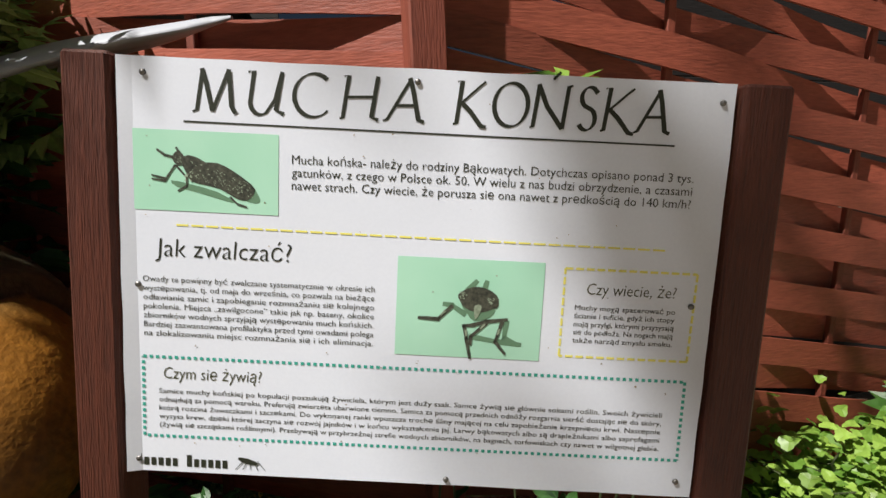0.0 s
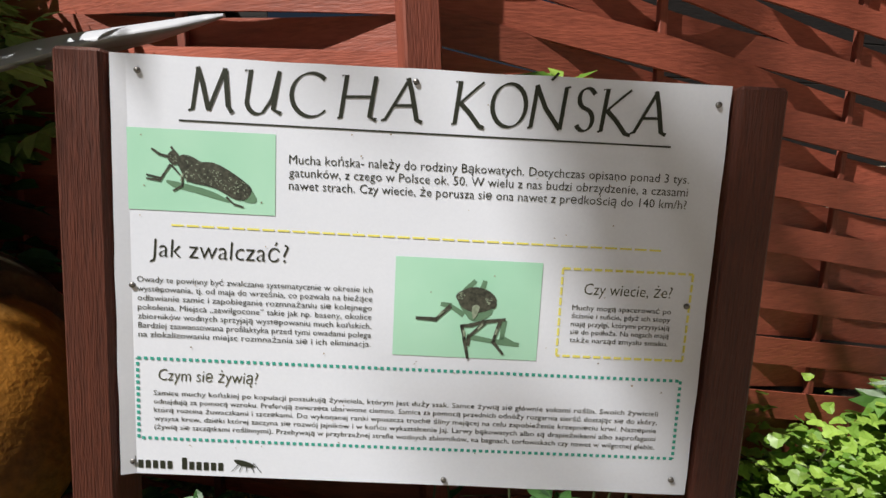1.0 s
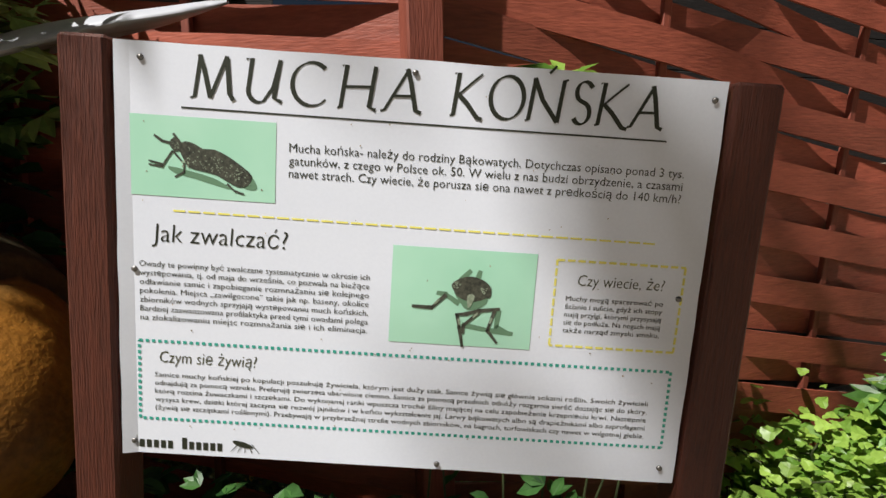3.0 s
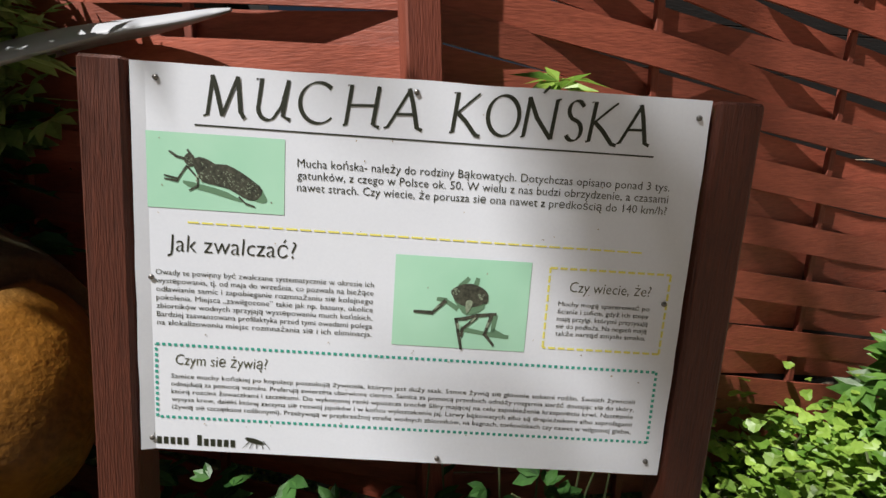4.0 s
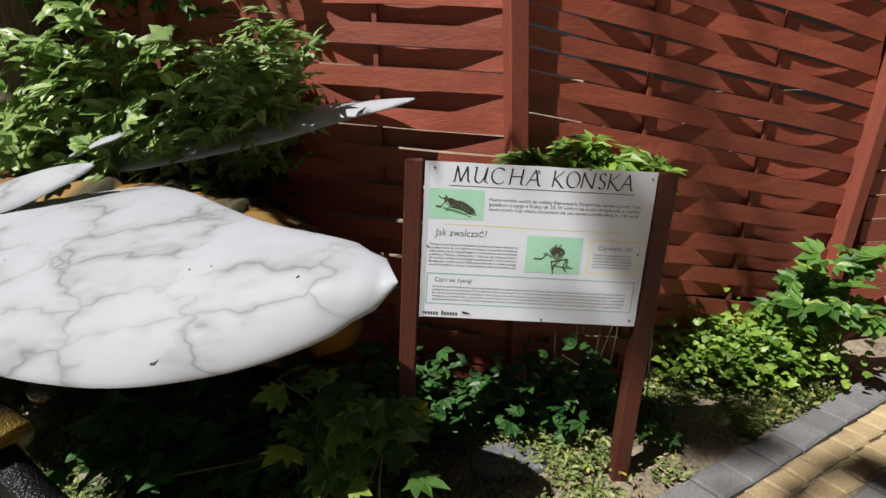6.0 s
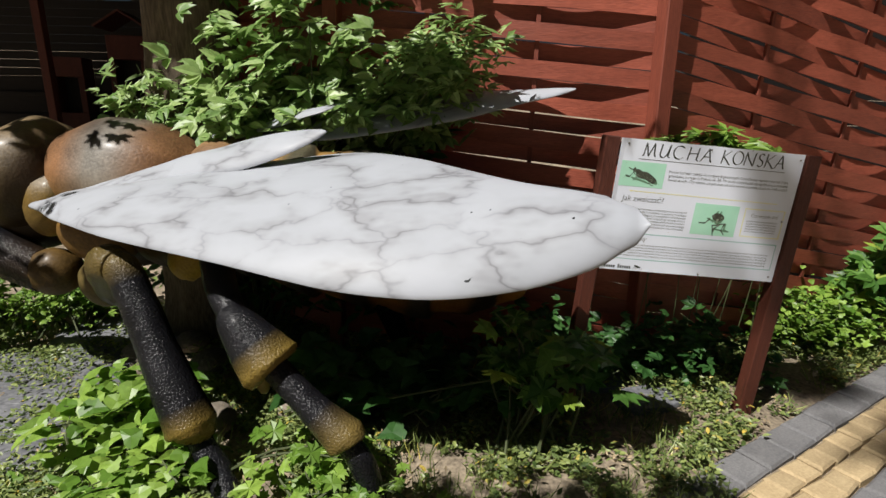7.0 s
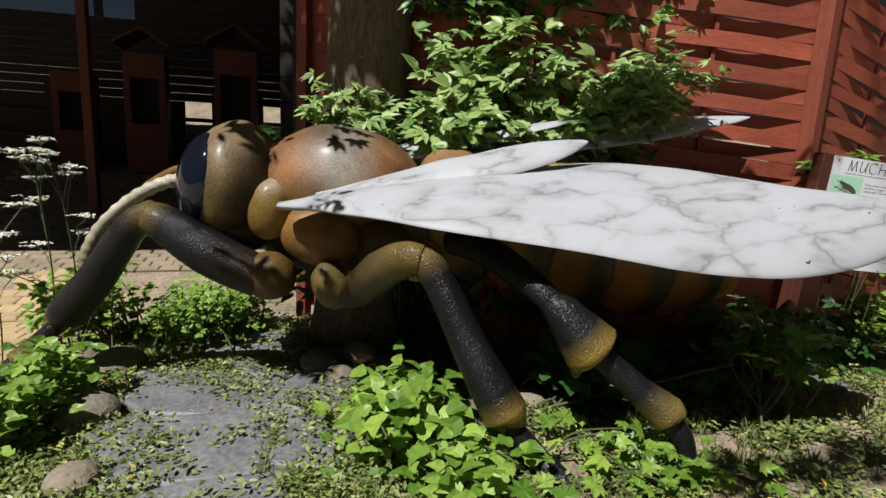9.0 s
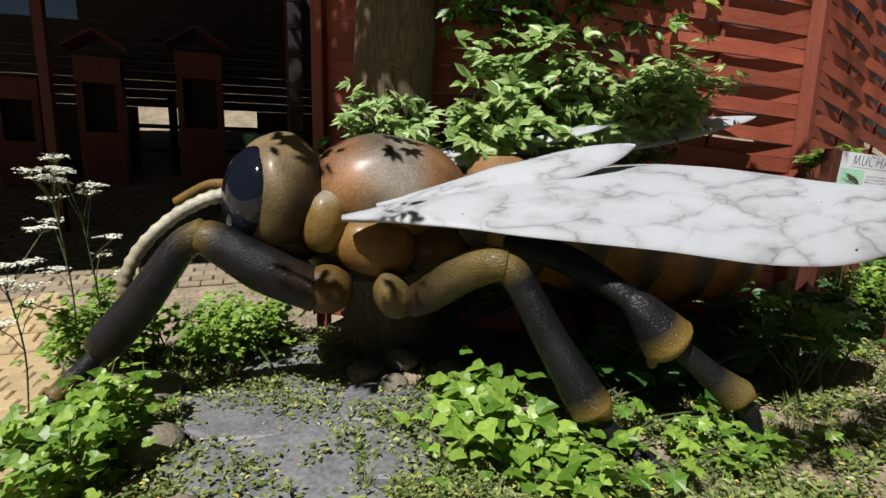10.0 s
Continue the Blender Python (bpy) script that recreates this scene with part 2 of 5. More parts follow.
def box(bm, x0, x1, y0, y1, z0, z1, bevel=0.0, m=None):
    r = bmesh.ops.create_cube(bm, size=1, matrix=Matrix.Translation(((x0 + x1) / 2, (y0 + y1) / 2, (z0 + z1) / 2)) @ Matrix.Diagonal((x1 - x0, y1 - y0, z1 - z0, 1)))
    vs = r["verts"]
    if bevel:
        es = list({e for v in vs for e in v.link_edges})
        out = bmesh.ops.bevel(bm, geom=es, offset=bevel, segments=1, affect="EDGES", profile=0.6)
        vs = out["verts"]
    if m is not None:
        bmesh.ops.transform(bm, matrix=m, verts=vs)
    return vs


def ground_z(x, y):
    """The bed falls slightly to its head end; the paved yard behind rises."""
    z = 0.036 * max(-7.0, min(x, 0.0))
    if y > 8.6:
        z += 0.55 * min(y - 8.6, 4.0)
    if x < -2.2:
        k = min(1.0, (-2.2 - x) / 1.6)
        z += k * 0.215 * max(0.0, min(y, 7.4) - 2.5)
    return z


def sweep(path, radii, sides=14, cap=True, flat=1.0):
    """Vertices and faces of a tube along a path with a radius at each point."""
    path = [Vector(p) for p in path]
    verts, faces, rings = [], [], []
    up = Vector((0, 0, 1))
    prev = None
    for i, p in enumerate(path):
        d = (path[min(i + 1, len(path) - 1)] - path[max(i - 1, 0)]).normalized()
        if prev is None:
            a = d.cross(up if abs(d.z) < 0.9 else Vector((1, 0, 0))).normalized()
        else:
            a = (prev - d * prev.dot(d)).normalized()
        prev = a
        c = d.cross(a)
        rings.append(len(verts))
        for k in range(sides):
            t = 2 * math.pi * k / sides
            verts.append(p + (a * math.cos(t) + c * math.sin(t) * flat) * radii[i])
    for i in range(len(path) - 1):
        for k in range(sides):
            k2 = (k + 1) % sides
            faces.append((rings[i] + k, rings[i] + k2, rings[i + 1] + k2, rings[i + 1] + k))
    if cap:
        faces.append(tuple(rings[0] + k for k in reversed(range(sides))))
        faces.append(tuple(rings[-1] + k for k in range(sides)))
    return verts, faces


def smooth_path(points, radii, steps=6):
    """Catmull-Rom through points, with radii blended alike."""
    P = [Vector(p) for p in points]
    out, rad = [], []
    for i in range(len(P) - 1):
        p0, p1, p2, p3 = P[max(i - 1, 0)], P[i], P[i + 1], P[min(i + 2, len(P) - 1)]
        for s in range(steps):
            t = s / steps
            out.append(0.5 * ((2 * p1) + (p2 - p0) * t + (2 * p0 - 5 * p1 + 4 * p2 - p3) * t * t + (3 * p1 - p0 - 3 * p2 + p3) * t ** 3))
            rad.append(radii[i] * (1 - t) + radii[i + 1] * t)
    out.append(P[-1])
    rad.append(radii[-1])
    return out, rad


def mesh_from(name, verts, faces):
    me = bpy.data.meshes.new(name)
    me.from_pydata([tuple(v) for v in verts], [], faces)
    me.update()
    return me


# ---- ground ----
def build_ground():
    xs = sorted({round(-7 + 0.12 * i, 3) for i in range(86)} | {-400, -120, -40, -18, -10, 5, 8, 14, 40, 120, 400})
    ys = sorted({round(-2.4 + 0.12 * i, 3) for i in range(42)} | {-400, -120, -40, -15, -6, 3, 4, 5, 6, 7, 7.4, 8, 8.6, 9, 10, 11, 12.6, 14, 40, 120, 400})
    verts, faces = [], []
    for y in ys:
        for x in xs:
            near = -5 < x < 2.2 and -0.6 < y < 2.4
            r = 0.028 * noise.noise(Vector((x * 1.7, y * 1.7, 0.3))) + 0.012 * noise.noise(Vector((x * 6, y * 6, 4))) if near else 0
            verts.append((x, y, ground_z(x, y) - 0.03 + r))
    w = len(xs)
    for j in range(len(ys) - 1):
        for i in range(w - 1):
            faces.append((j * w + i, j * w + i + 1, (j + 1) * w + i + 1, (j + 1) * w + i))
    g = mesh_object("ground", mesh_from("ground", verts, faces), EARTH, smooth=True)
    return tagged(g, "dry brown earth of the garden bed", "ground", kind="structure")


build_ground()

# ---- woven fence ----
random.seed(4)


def woven_panel(p, q, tilt, z_top, rows, staves, end_post, label, lean0=0.0, lean1=0.0, pitch=0.0935, sky_gap=()):
    """A panel of thin slats woven round upright staves, between two posts."""
    p, q = Vector((*p, 0)), Vector((*q, 0))
    length = (q - p).length
    yaw = math.degrees(math.atan2(q.y - p.y, q.x - p.x))
    f = thing("fence_panel", label, "fence", "woven fence panels", m=pose(p.x, p.y, 0, 0, 0, yaw))
    slope = math.tan(radians(tilt))
    spots = [0.0] + staves + [length]
    for k in range(rows):
        z0 = z_top - k * pitch + random.uniform(-0.004, 0.004)
        if z0 < 0.02:
            break
        hgt = pitch + random.uniform(-0.005, 0.006) - (0.018 if k in sky_gap else 0)
        n = 30
        verts, faces = [], []
        amp = 0.027
        for i in range(n + 1):
            u = 0.02 + (length - 0.04) * i / n
            j = max(x for x in range(len(spots) - 1) if spots[x] <= u + 1e-6)
            t = (u - spots[j]) / (spots[j + 1] - spots[j])
            a = 0 if j == 0 else (1 if (j + k) % 2 else -1)
            b = 0 if j + 1 == len(spots) - 1 else (1 if (j + 1 + k) % 2 else -1)
            s = t * t * (3 - 2 * t)
            w = amp * (a * (1 - s) + b * s) + (0 if j and j + 2 < len(spots) else 0.012 * math.sin(math.pi * t) * (1 if k % 2 else -1))
            zc = z0 + slope * u + 0.006 * noise.noise(Vector((u * 1.5, k * 3.1, 0)))
            lean = 0.006 * noise.noise(Vector((u * 2.2, k * 5.7, 7)))
            for dw, dz in ((-0.0045, 0), (0.0045, 0), (0.0045, -hgt), (-0.0045, -hgt)):
                verts.append((u, w + dw + (lean if dz else -lean), zc + dz))
        for i in range(n):
            o = 4 * i
            for c in range(4):
                faces.append((o + c, o + 4 + c, o + 4 + (c + 1) % 4, o + (c + 1) % 4))
        faces += [(0, 1, 2, 3), (4 * n + 3, 4 * n + 2, 4 * n + 1, 4 * n)]
        mesh_object("slat", mesh_from("slat", verts, faces), RED_WOOD, f)
    for i, u in enumerate(staves):
        bm = bmesh.new()
        box(bm, -0.013, 0.013, -0.010, 0.010, -0.05, z_top + slope * u + 0.02, 0.002)
        s = part("stave", bm, POST_WOOD, f)
        le = lean0 + (lean1 - lean0) * u / length
        s.matrix_local = pose(u - math.tan(radians(le)) * 1.4, 0, 0, 0, le, 0)
    posts = [(0.0, lean0)] + ([(length, lean1)] if end_post else [])
    for u, le in posts:
        bm = bmesh.new()
        box(bm, -0.045, 0.045, -0.05, 0.04, -0.3, z_top + 0.25, 0.005)
        s = part("post", bm, POST_WOOD, f)
        s.matrix_local = pose(u - math.tan(radians(le)) * 1.4, -0.035, 0, 0, le, 0)
    return f


FENCE_A = (-0.05, 1.27)
woven_panel(FENCE_A, (2.10, 1.969), -11.0, 2.922, 34, [0.72, 1.49], True,
            "red-brown stained woven slat fence panel in full sun", -1.0, 9.0, sky_gap=(10, 11))
woven_panel((-1.86, 1.63), FENCE_A, -5.4, 2.97, 33, [0.56, 1.19], False,
            "red-brown woven slat fence panel, half in tree shade", 1.0, 0.0)
woven_panel((-3.31, 2.455), (-1.86, 1.63), -3.0, 2.97, 33, [0.34, 1.0], False,
            "shaded red-brown woven slat fence panel behind the tree", 0.0, 0.0)


def build_gate_wall():
    """Plank screen beyond the end of the fence, with the slanting prop."""
    f = thing("plank_screen", "dark red horizontal plank screen beside the path", "fence", m=pose(2.13, 1.98, 0, 0, 0, 12))
    for k in range(12):
        bm = bmesh.new()
        box(bm, 0.05, 1.6, -0.012, 0.012, 0.06 + k * 0.15, 0.20 + k * 0.15, 0.003)
        part("plank", bm, RED_WOOD, f)
    for u in (0.10, 1.5):
        bm = bmesh.new()
        box(bm, u - 0.04, u + 0.04, 0.014, 0.09, -0.1, 1.95, 0.004)
        part("post", bm, POST_WOOD, f)
    b = thing("prop_beam", "red-brown slanting prop beam against the fence post", "beam")
    v, fc = sweep([(1.78, 1.62, 0.16), (3.1, 1.30, 1.30)], [0.062, 0.062], 4)
    mesh_object("beam", mesh_from("beam", v, fc), POST_WOOD, b)


build_gate_wall()


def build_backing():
    """Unseen near-black boards added some way behind the fence to make its gaps dark."""
    w = thing("gap_shade_wall", "added near-black wall that darkens the gaps of the woven fence", "wall", kind="structure", m=pose(0.46, 2.10, 0, 0, 0, 18))
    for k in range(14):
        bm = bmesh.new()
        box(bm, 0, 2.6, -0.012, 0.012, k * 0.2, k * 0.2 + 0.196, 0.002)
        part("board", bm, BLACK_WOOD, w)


build_backing()

# ---- information sign ----
BW, BH = 0.841, 0.600
SIGN = thing("information_sign", "white printed information board between two brown wooden posts", "sign",
             m=pose(-0.42, 0.66, 1.353, 0, 4.3, 1.6))


def sign_post(x0, x1, top):
    bm = bmesh.new()
    box(bm, x0, x1, -0.014, 0.056, -1.52, top, 0.005)
    for v in bm.verts:
        v.co.x += 0.003 * noise.noise(v.co * 3)
    return part("post", bm, SIGN_WOOD, SIGN, "brown stained grainy square post")


sign_post(-0.072, -0.006, 0.004)
sign_post(BW + 0.006, BW + 0.074, 0.0)
for zz in (-0.05, -BH + 0.05):
    bm = bmesh.new()
    box(bm, -0.004, BW + 0.004, 0.006, 0.03, zz - 0.03, zz + 0.03, 0.002)
    part("rail", bm, SIGN_WOOD, SIGN)


def board_mesh():
    """The sheet: slightly wavy, its left edge curling forward."""
    nx, nz = 42, 30
    verts, faces = [], []
    for back in (0, 1):
        for j in range(nz + 1):
            for i in range(nx + 1):
                u, v = i / nx, j / nz
                y = -0.004 - 0.007 * max(0, 1 - u / 0.013) ** 2 * (0.4 + 0.6 * v) + 0.0002 * noise.noise(Vector((u * 3, v * 3, 1)))
                edge = 0.0015 * noise.noise(Vector((u * 9, v * 9, 5)))
                verts.append((u * BW + (edge if i in (0, nx) else 0), y + 0.003 * back, -v * BH + (edge if j in (0, nz) else 0)))
    w, o = nx + 1, (nx + 1) * (nz + 1)
    for j in range(nz):
        for i in range(nx):
            a = j * w + i
            faces.append((a, a + w, a + w + 1, a + 1))
            faces.append((o + a, o + a + 1, o + a + w + 1, o + a + w))
    for i in range(nx):
        faces.append((i, i + 1, o + i + 1, o + i))
        a = nz * w + i
        faces.append((a + 1, a, o + a, o + a + 1))
    for j in range(nz):
        a = j * w
        faces.append((a + w, a, o + a, o + a + w))
        a = j * w + nx
        faces.append((a, a + w, o + a + w, o + a))
    return mesh_from("board", verts, faces)


PANEL = mesh_object("board", board_mesh(), BOARD, SIGN, "white printed sheet with curling edge", smooth=False)
PRINT_Y = -0.0046


def text_mesh(lines, u0, u1, v0, step, cap, shear=0.0, justify=True, thin=0.0):
    """Lines of writing as one flat mesh; each is stretched to the column's width."""
    bm = bmesh.new()
    for i, s in enumerate(lines):
        cu = bpy.data.curves.new("line", "FONT")
        cu.body, cu.size, cu.resolution_u, cu.shear, cu.offset = s, cap * BH / 0.70, 2, shear, thin
        ob = new("line", cu)
        dg = bpy.context.evaluated_depsgraph_get()
        me = bpy.data.meshes.new_from_object(ob.evaluated_get(dg))
        bpy.data.objects.remove(ob)
        xs = [v.co.x for v in me.vertices]
        lo, wide = min(xs), max(xs) - min(xs)
        k = (u1 - u0) * BW / wide if justify is True else justify * (u1 - u0) * BW / wide
        for v in me.vertices:
            x, y = v.co.x, v.co.y
            v.co = (u0 * BW + (x - lo) * k, PRINT_Y, -(v0 + i * step) * BH + y)
        bm.from_mesh(me)
        bpy.data.meshes.remove(me)
    return bm


def dashes(bm, pts, dash, gap, width):
    """Short strips along straight runs on the board."""
    for (ua, va), (ub, vb) in zip(pts, pts[1:]):
        a, b = Vector((ua * BW, -va * BH)), Vector((ub * BW, -vb * BH))
        d = (b - a).normalized()
        nrm = Vector((-d.y, d.x)) * width / 2
        s = 0.0
        while s < (b - a).length:
            p, q = a + d * s, a + d * min(s + dash, (b - a).length)
            bm.faces.new([bm.verts.new((c.x, PRINT_Y, c.y)) for c in (p - nrm, q - nrm, q + nrm, p + nrm)])
            s += dash + gap
    return bm


def blob(bm, u, v, ru, rv, turn=0.0, y=PRINT_Y - 0.0004, rag=0.1, n=26):
    c, s = math.cos(radians(turn)), math.sin(radians(turn))
    vs = []
    for i in range(n):
        t = 2 * math.pi * i / n
        k = 1 + rag * noise.noise(Vector((math.cos(t) * 2, math.sin(t) * 2, u * 40)))
        x, z = ru * math.cos(t) * k, rv * math.sin(t) * k
        vs.append(bm.verts.new((u * BW + x * c - z * s, y, -v * BH + x * s + z * c)))
    bm.faces.new(vs)


def stroke(bm, pts, w, y=PRINT_Y - 0.0003):
    for (ua, va), (ub, vb) in zip(pts, pts[1:]):
        a, b = Vector((ua * BW, -va * BH)), Vector((ub * BW, -vb * BH))
        d = (b - a).normalized()
        nr = Vector((-d.y, d.x)) * w / 2
        a, b = a - d * w * 0.3, b + d * w * 0.3
        bm.faces.new([bm.verts.new((c.x, y, c.y)) for c in (a - nr, b - nr * 0.7, b + nr * 0.7, a + nr)])


def bowl(cx, cy, rx, ry, a0, a1, n=16):
    return [(cx + rx * math.cos(radians(a0 + (a1 - a0) * i / n)), cy + ry * math.sin(radians(a0 + (a1 - a0) * i / n))) for i in range(n + 1)]


# pen strokes of the title's letters, each in a box one high and one wide
PEN = {
    "M": [[(0.0, 0.0), (0.10, 0.04), (0.22, 1.0)], [(0.20, 1.0), (0.30, 0.7), (0.46, 0.03)], [(0.46, 0.03), (0.82, 1.0)], [(0.82, 1.0), (0.90, 0.15), (1.0, 0.0)]],
    "U": [[(0.0, 0.97), (0.16, 1.0), (0.08, 0.35)] + bowl(0.36, 0.30, 0.29, 0.30, 180, 300, 9) + [(0.74, 0.35), (0.92, 1.0)], [(0.92, 1.0), (0.78, 0.12), (1.0, 0.03)]],
    "C": [bowl(0.58, 0.5, 0.55, 0.5, 48, 318, 20)],
    "H": [[(0.08, 0.97), (0.20, 1.0), (0.08, 0.02), (0.0, 0.0)], [(0.14, 0.50), (0.86, 0.53)], [(0.94, 1.0), (0.82, 0.06), (1.0, 0.0)]],
    "A": [[(0.0, 0.0), (0.10, 0.03), (0.64, 1.0)], [(0.60, 1.0), (0.70, 0.7), (0.86, 0.05), (1.0, 0.0)], [(0.26, 0.36), (0.78, 0.38)]],
    "K": [[(0.06, 0.97), (0.20, 1.0), (0.10, 0.02), (0.0, 0.0)], [(0.90, 1.0), (0.70, 0.86), (0.20, 0.48)], [(0.22, 0.50), (0.50, 0.30), (0.84, -0.02), (1.0, -0.05)]],
    "O": [bowl(0.5, 0.5, 0.50, 0.5, 60, 428, 26)],
    "N": [[(0.0, 0.0), (0.08, 0.03), (0.17, 1.0)], [(0.15, 1.0), (0.40, 0.5), (0.82, 0.0)], [(0.82, 0.0), (0.90, 0.97), (1.0, 1.0)], [(0.50, 1.12), (0.66, 1.30)]],
    "S": [[(0.95, 0.86)] + bowl(0.56, 0.755, 0.40, 0.235, 60, 240, 9) + bowl(0.50, 0.255, 0.42, 0.255, 62, -150, 11)],
}


def pen_letter(name, u0, u1, v, cap):
    """One letter drawn with a broad nib: thick downstrokes, thin upstrokes."""
    bm = bmesh.new()
    wide, high = (u1 - u0) * BW, cap * BH
    nib = Vector((math.cos(radians(28)), math.sin(radians(28))))
    for k, run in enumerate(PEN[name]):
        pts = [Vector((u0 * BW + x * wide + 0.03 * (y - 0.5) * high, -v * BH + y * high)) for x, y in run]
        rows = []
        for i, p in enumerate(pts):
            d = (pts[min(i + 1, len(pts) - 1)] - pts[max(i - 1, 0)]).normalized()
            w = high * (0.030 + 0.085 * abs(d.x * nib.y - d.y * nib.x))
            nr = Vector((-d.y, d.x)) * w / 2
            rows.append([bm.verts.new((q.x, PRINT_Y - 0.0002 * k, q.y)) for q in (p - nr, p + nr)])
        for a, b in zip(rows, rows[1:]):
            bm.faces.new((a[0], b[0], b[1], a[1]))
    return bm


for letter, a, b in (("M", 0, 0.091), ("U", 0.115, 0.192), ("C", 0.21, 0.284), ("H", 0.309, 0.39), ("A", 0.40, 0.486), ("K", 0.547, 0.616),
                     ("O", 0.63, 0.70), ("N", 0.707, 0.79), ("S", 0.804, 0.845), ("K", 0.855, 0.925), ("A", 0.925, 1.0)):
    part("title_letter", pen_letter(letter, 0.123 + 0.776 * a, 0.123 + 0.776 * b, 0.117, 0.096), INK, PANEL)
bm = bmesh.new()
dashes(bm, [(0.107, 0.140), (0.909, 0.143)], 2.0, 0.1, 0.0024)
part("title_rule", bm, INK, PANEL)
part("intro_text", text_mesh([
    "Mucha końska- należy do rodziny Bąkowatych. Dotychczas opisano ponad 3 tys.",
    "gatunków, z czego w Polsce ok. 50. W wielu z nas budzi obrzydzenie, a czasami",
    "nawet strach. Czy wiecie, że porusza się ona nawet z prędkością do 140 km/h?"],
    0.285, 0.9455, 0.2245, 0.0295, 0.0205, thin=-0.00005), INK, PANEL)
part("heading", text_mesh(["Jak zwalczać?"], 0.055, 0.286, 0.455, 0, 0.044, 0.08, thin=-0.00035), INK, PANEL)
part("body_text", text_mesh([
    "Owady te powinny być zwalczane systematycznie w okresie ich",
    "występowania, tj. od maja do września, co pozwala na bieżące",
    "odławianie samic i zapobieganie rozmnażaniu się kolejnego",
    "pokolenia. Miejsca „zawilgocone” takie jak np. baseny, okolice",
    "zbiorników wodnych sprzyjają występowaniu much końskich.",
    "Bardziej zaawansowana profilaktyka przed tymi owadami polega",
    "na zlokalizowaniu miejsc rozmnażania się i ich eliminacja."],
    0.033, 0.428, 0.517, 0.0222, 0.0142, thin=-0.00003), INK, PANEL)
part("heading", text_mesh(["Czy wiecie, że?"], 0.787, 0.938, 0.4975, 0, 0.028, 0.1, thin=-0.0002), OLIVE_INK, PANEL)
part("body_text", text_mesh([
    "Muchy mogą spacerować po", "ścianie i suficie, gdyż ich stopy", "mają przylgi, którymi przysysają",
    "się do podłoża. Na nogach mają", "także narząd zmysłu smaku."],
    0.769, 0.9395, 0.536, 0.0200, 0.0122), INK, PANEL)
part("heading", text_mesh(["Czym się żywią?"], 0.065, 0.236, 0.757, 0, 0.030, 0.1, thin=-0.0002), OLIVE_INK, PANEL)
part("body_text", text_mesh([
    "Samice muchy końskiej po kopulacji poszukują żywiciela, którym jest duży ssak. Samce żywią się głównie sokami roślin. Swoich żywicieli",
    "odnajdują za pomocą wzroku. Preferują zwierzęta ubarwione ciemno. Samica za pomocą przednich odnóży rozgarnia sierść dostając się do skóry,",
    "którą rozcina żuwaczkami i szczękami. Do wykonanej ranki wpuszcza trochę śliny mającej na celu zapobieżenie krzepnięciu krwi. Następnie",
    "wysysa krew, dzięki której zaczyna się rozwój jajników i w końcu wykształcenie jaj. Larwy bąkowatych albo są drapieżnikami albo saprofagami",
    "(żywią się szczątkami roślinnymi). Przebywają w przybrzeżnej strefie wodnych zbiorników, na bagnach, torfowiskach czy nawet w wilgotnej glebie."],
    0.056, 0.936, 0.795, 0.0217, 0.0126), INK, PANEL)
bm = bmesh.new()
dashes(bm, [(0.092, 0.379), (0.911, 0.384)], 0.017, 0.004, 0.0026)
part("yellow_dashes", bm, YELLOW_INK, PANEL)
bm = bmesh.new()
dashes(bm, [(0.748, 0.437), (0.970, 0.437), (0.968, 0.651), (0.748, 0.651), (0.748, 0.437)], 0.011, 0.004, 0.0034)
part("yellow_frame", bm, YELLOW_INK, PANEL)
bm = bmesh.new()
dashes(bm, [(0.030, 0.703), (0.969, 0.702), (0.970, 0.904), (0.029, 0.906), (0.030, 0.703)], 0.005, 0.0042, 0.0046)
part("teal_dots", bm, TEAL_INK, PANEL)


def photo(u0, u1, v0, v1):
    bm = bmesh.new()
    bm.faces.new([bm.verts.new((u * BW, PRINT_Y, -v * BH)) for u, v in ((u0, v1), (u1, v1), (u1, v0), (u0, v0))])
    return part("photo", bm, MINT, PANEL, "mint-green printed photo with a dark shape")


def patch(bm, box, pts, y):
    """A flat shape with a smooth outline inside a photo's box."""
    u0, u1, v0, v1 = box
    n = len(pts)
    vs = []
    for i in range(n):
        for q in (0.0, 0.5):
            p0, p1, p2, p3 = (Vector(pts[(i + d) % n]) for d in (-1, 0, 1, 2))
            c = p1 if q == 0 else (p1 + p2) * 0.5625 - (p0 + p3) * 0.0625
            vs.append(bm.verts.new(((u0 + (u1 - u0) * c.x) * BW, y, -(v0 + (v1 - v0) * c.y) * BH)))
    bm.faces.new(vs)


def limbs(bm, box, runs, w, y):
    u0, u1, v0, v1 = box
    for k, run in enumerate(runs):
        stroke(bm, [(u0 + (u1 - u0) * x, v0 + (v1 - v0) * z) for x, z in run], w, y - 0.00003 * k)


def mottle(bm, box, rng, n, x0, x1, mid, half, size, y):
    """Pale flecks strewn along a band of the photo."""
    u0, u1, v0, v1 = box
    for k in range(n):
        x = rng.uniform(x0, x1)
        z = mid(x) + rng.uniform(-half, half)
        blob(bm, u0 + (u1 - u0) * x, v0 + (v1 - v0) * z, size * rng.uniform(0.5, 1.5), size * rng.uniform(0.4, 0.9), -35 + rng.uniform(-30, 30), y - 0.000002 * k, 0.4, 6)


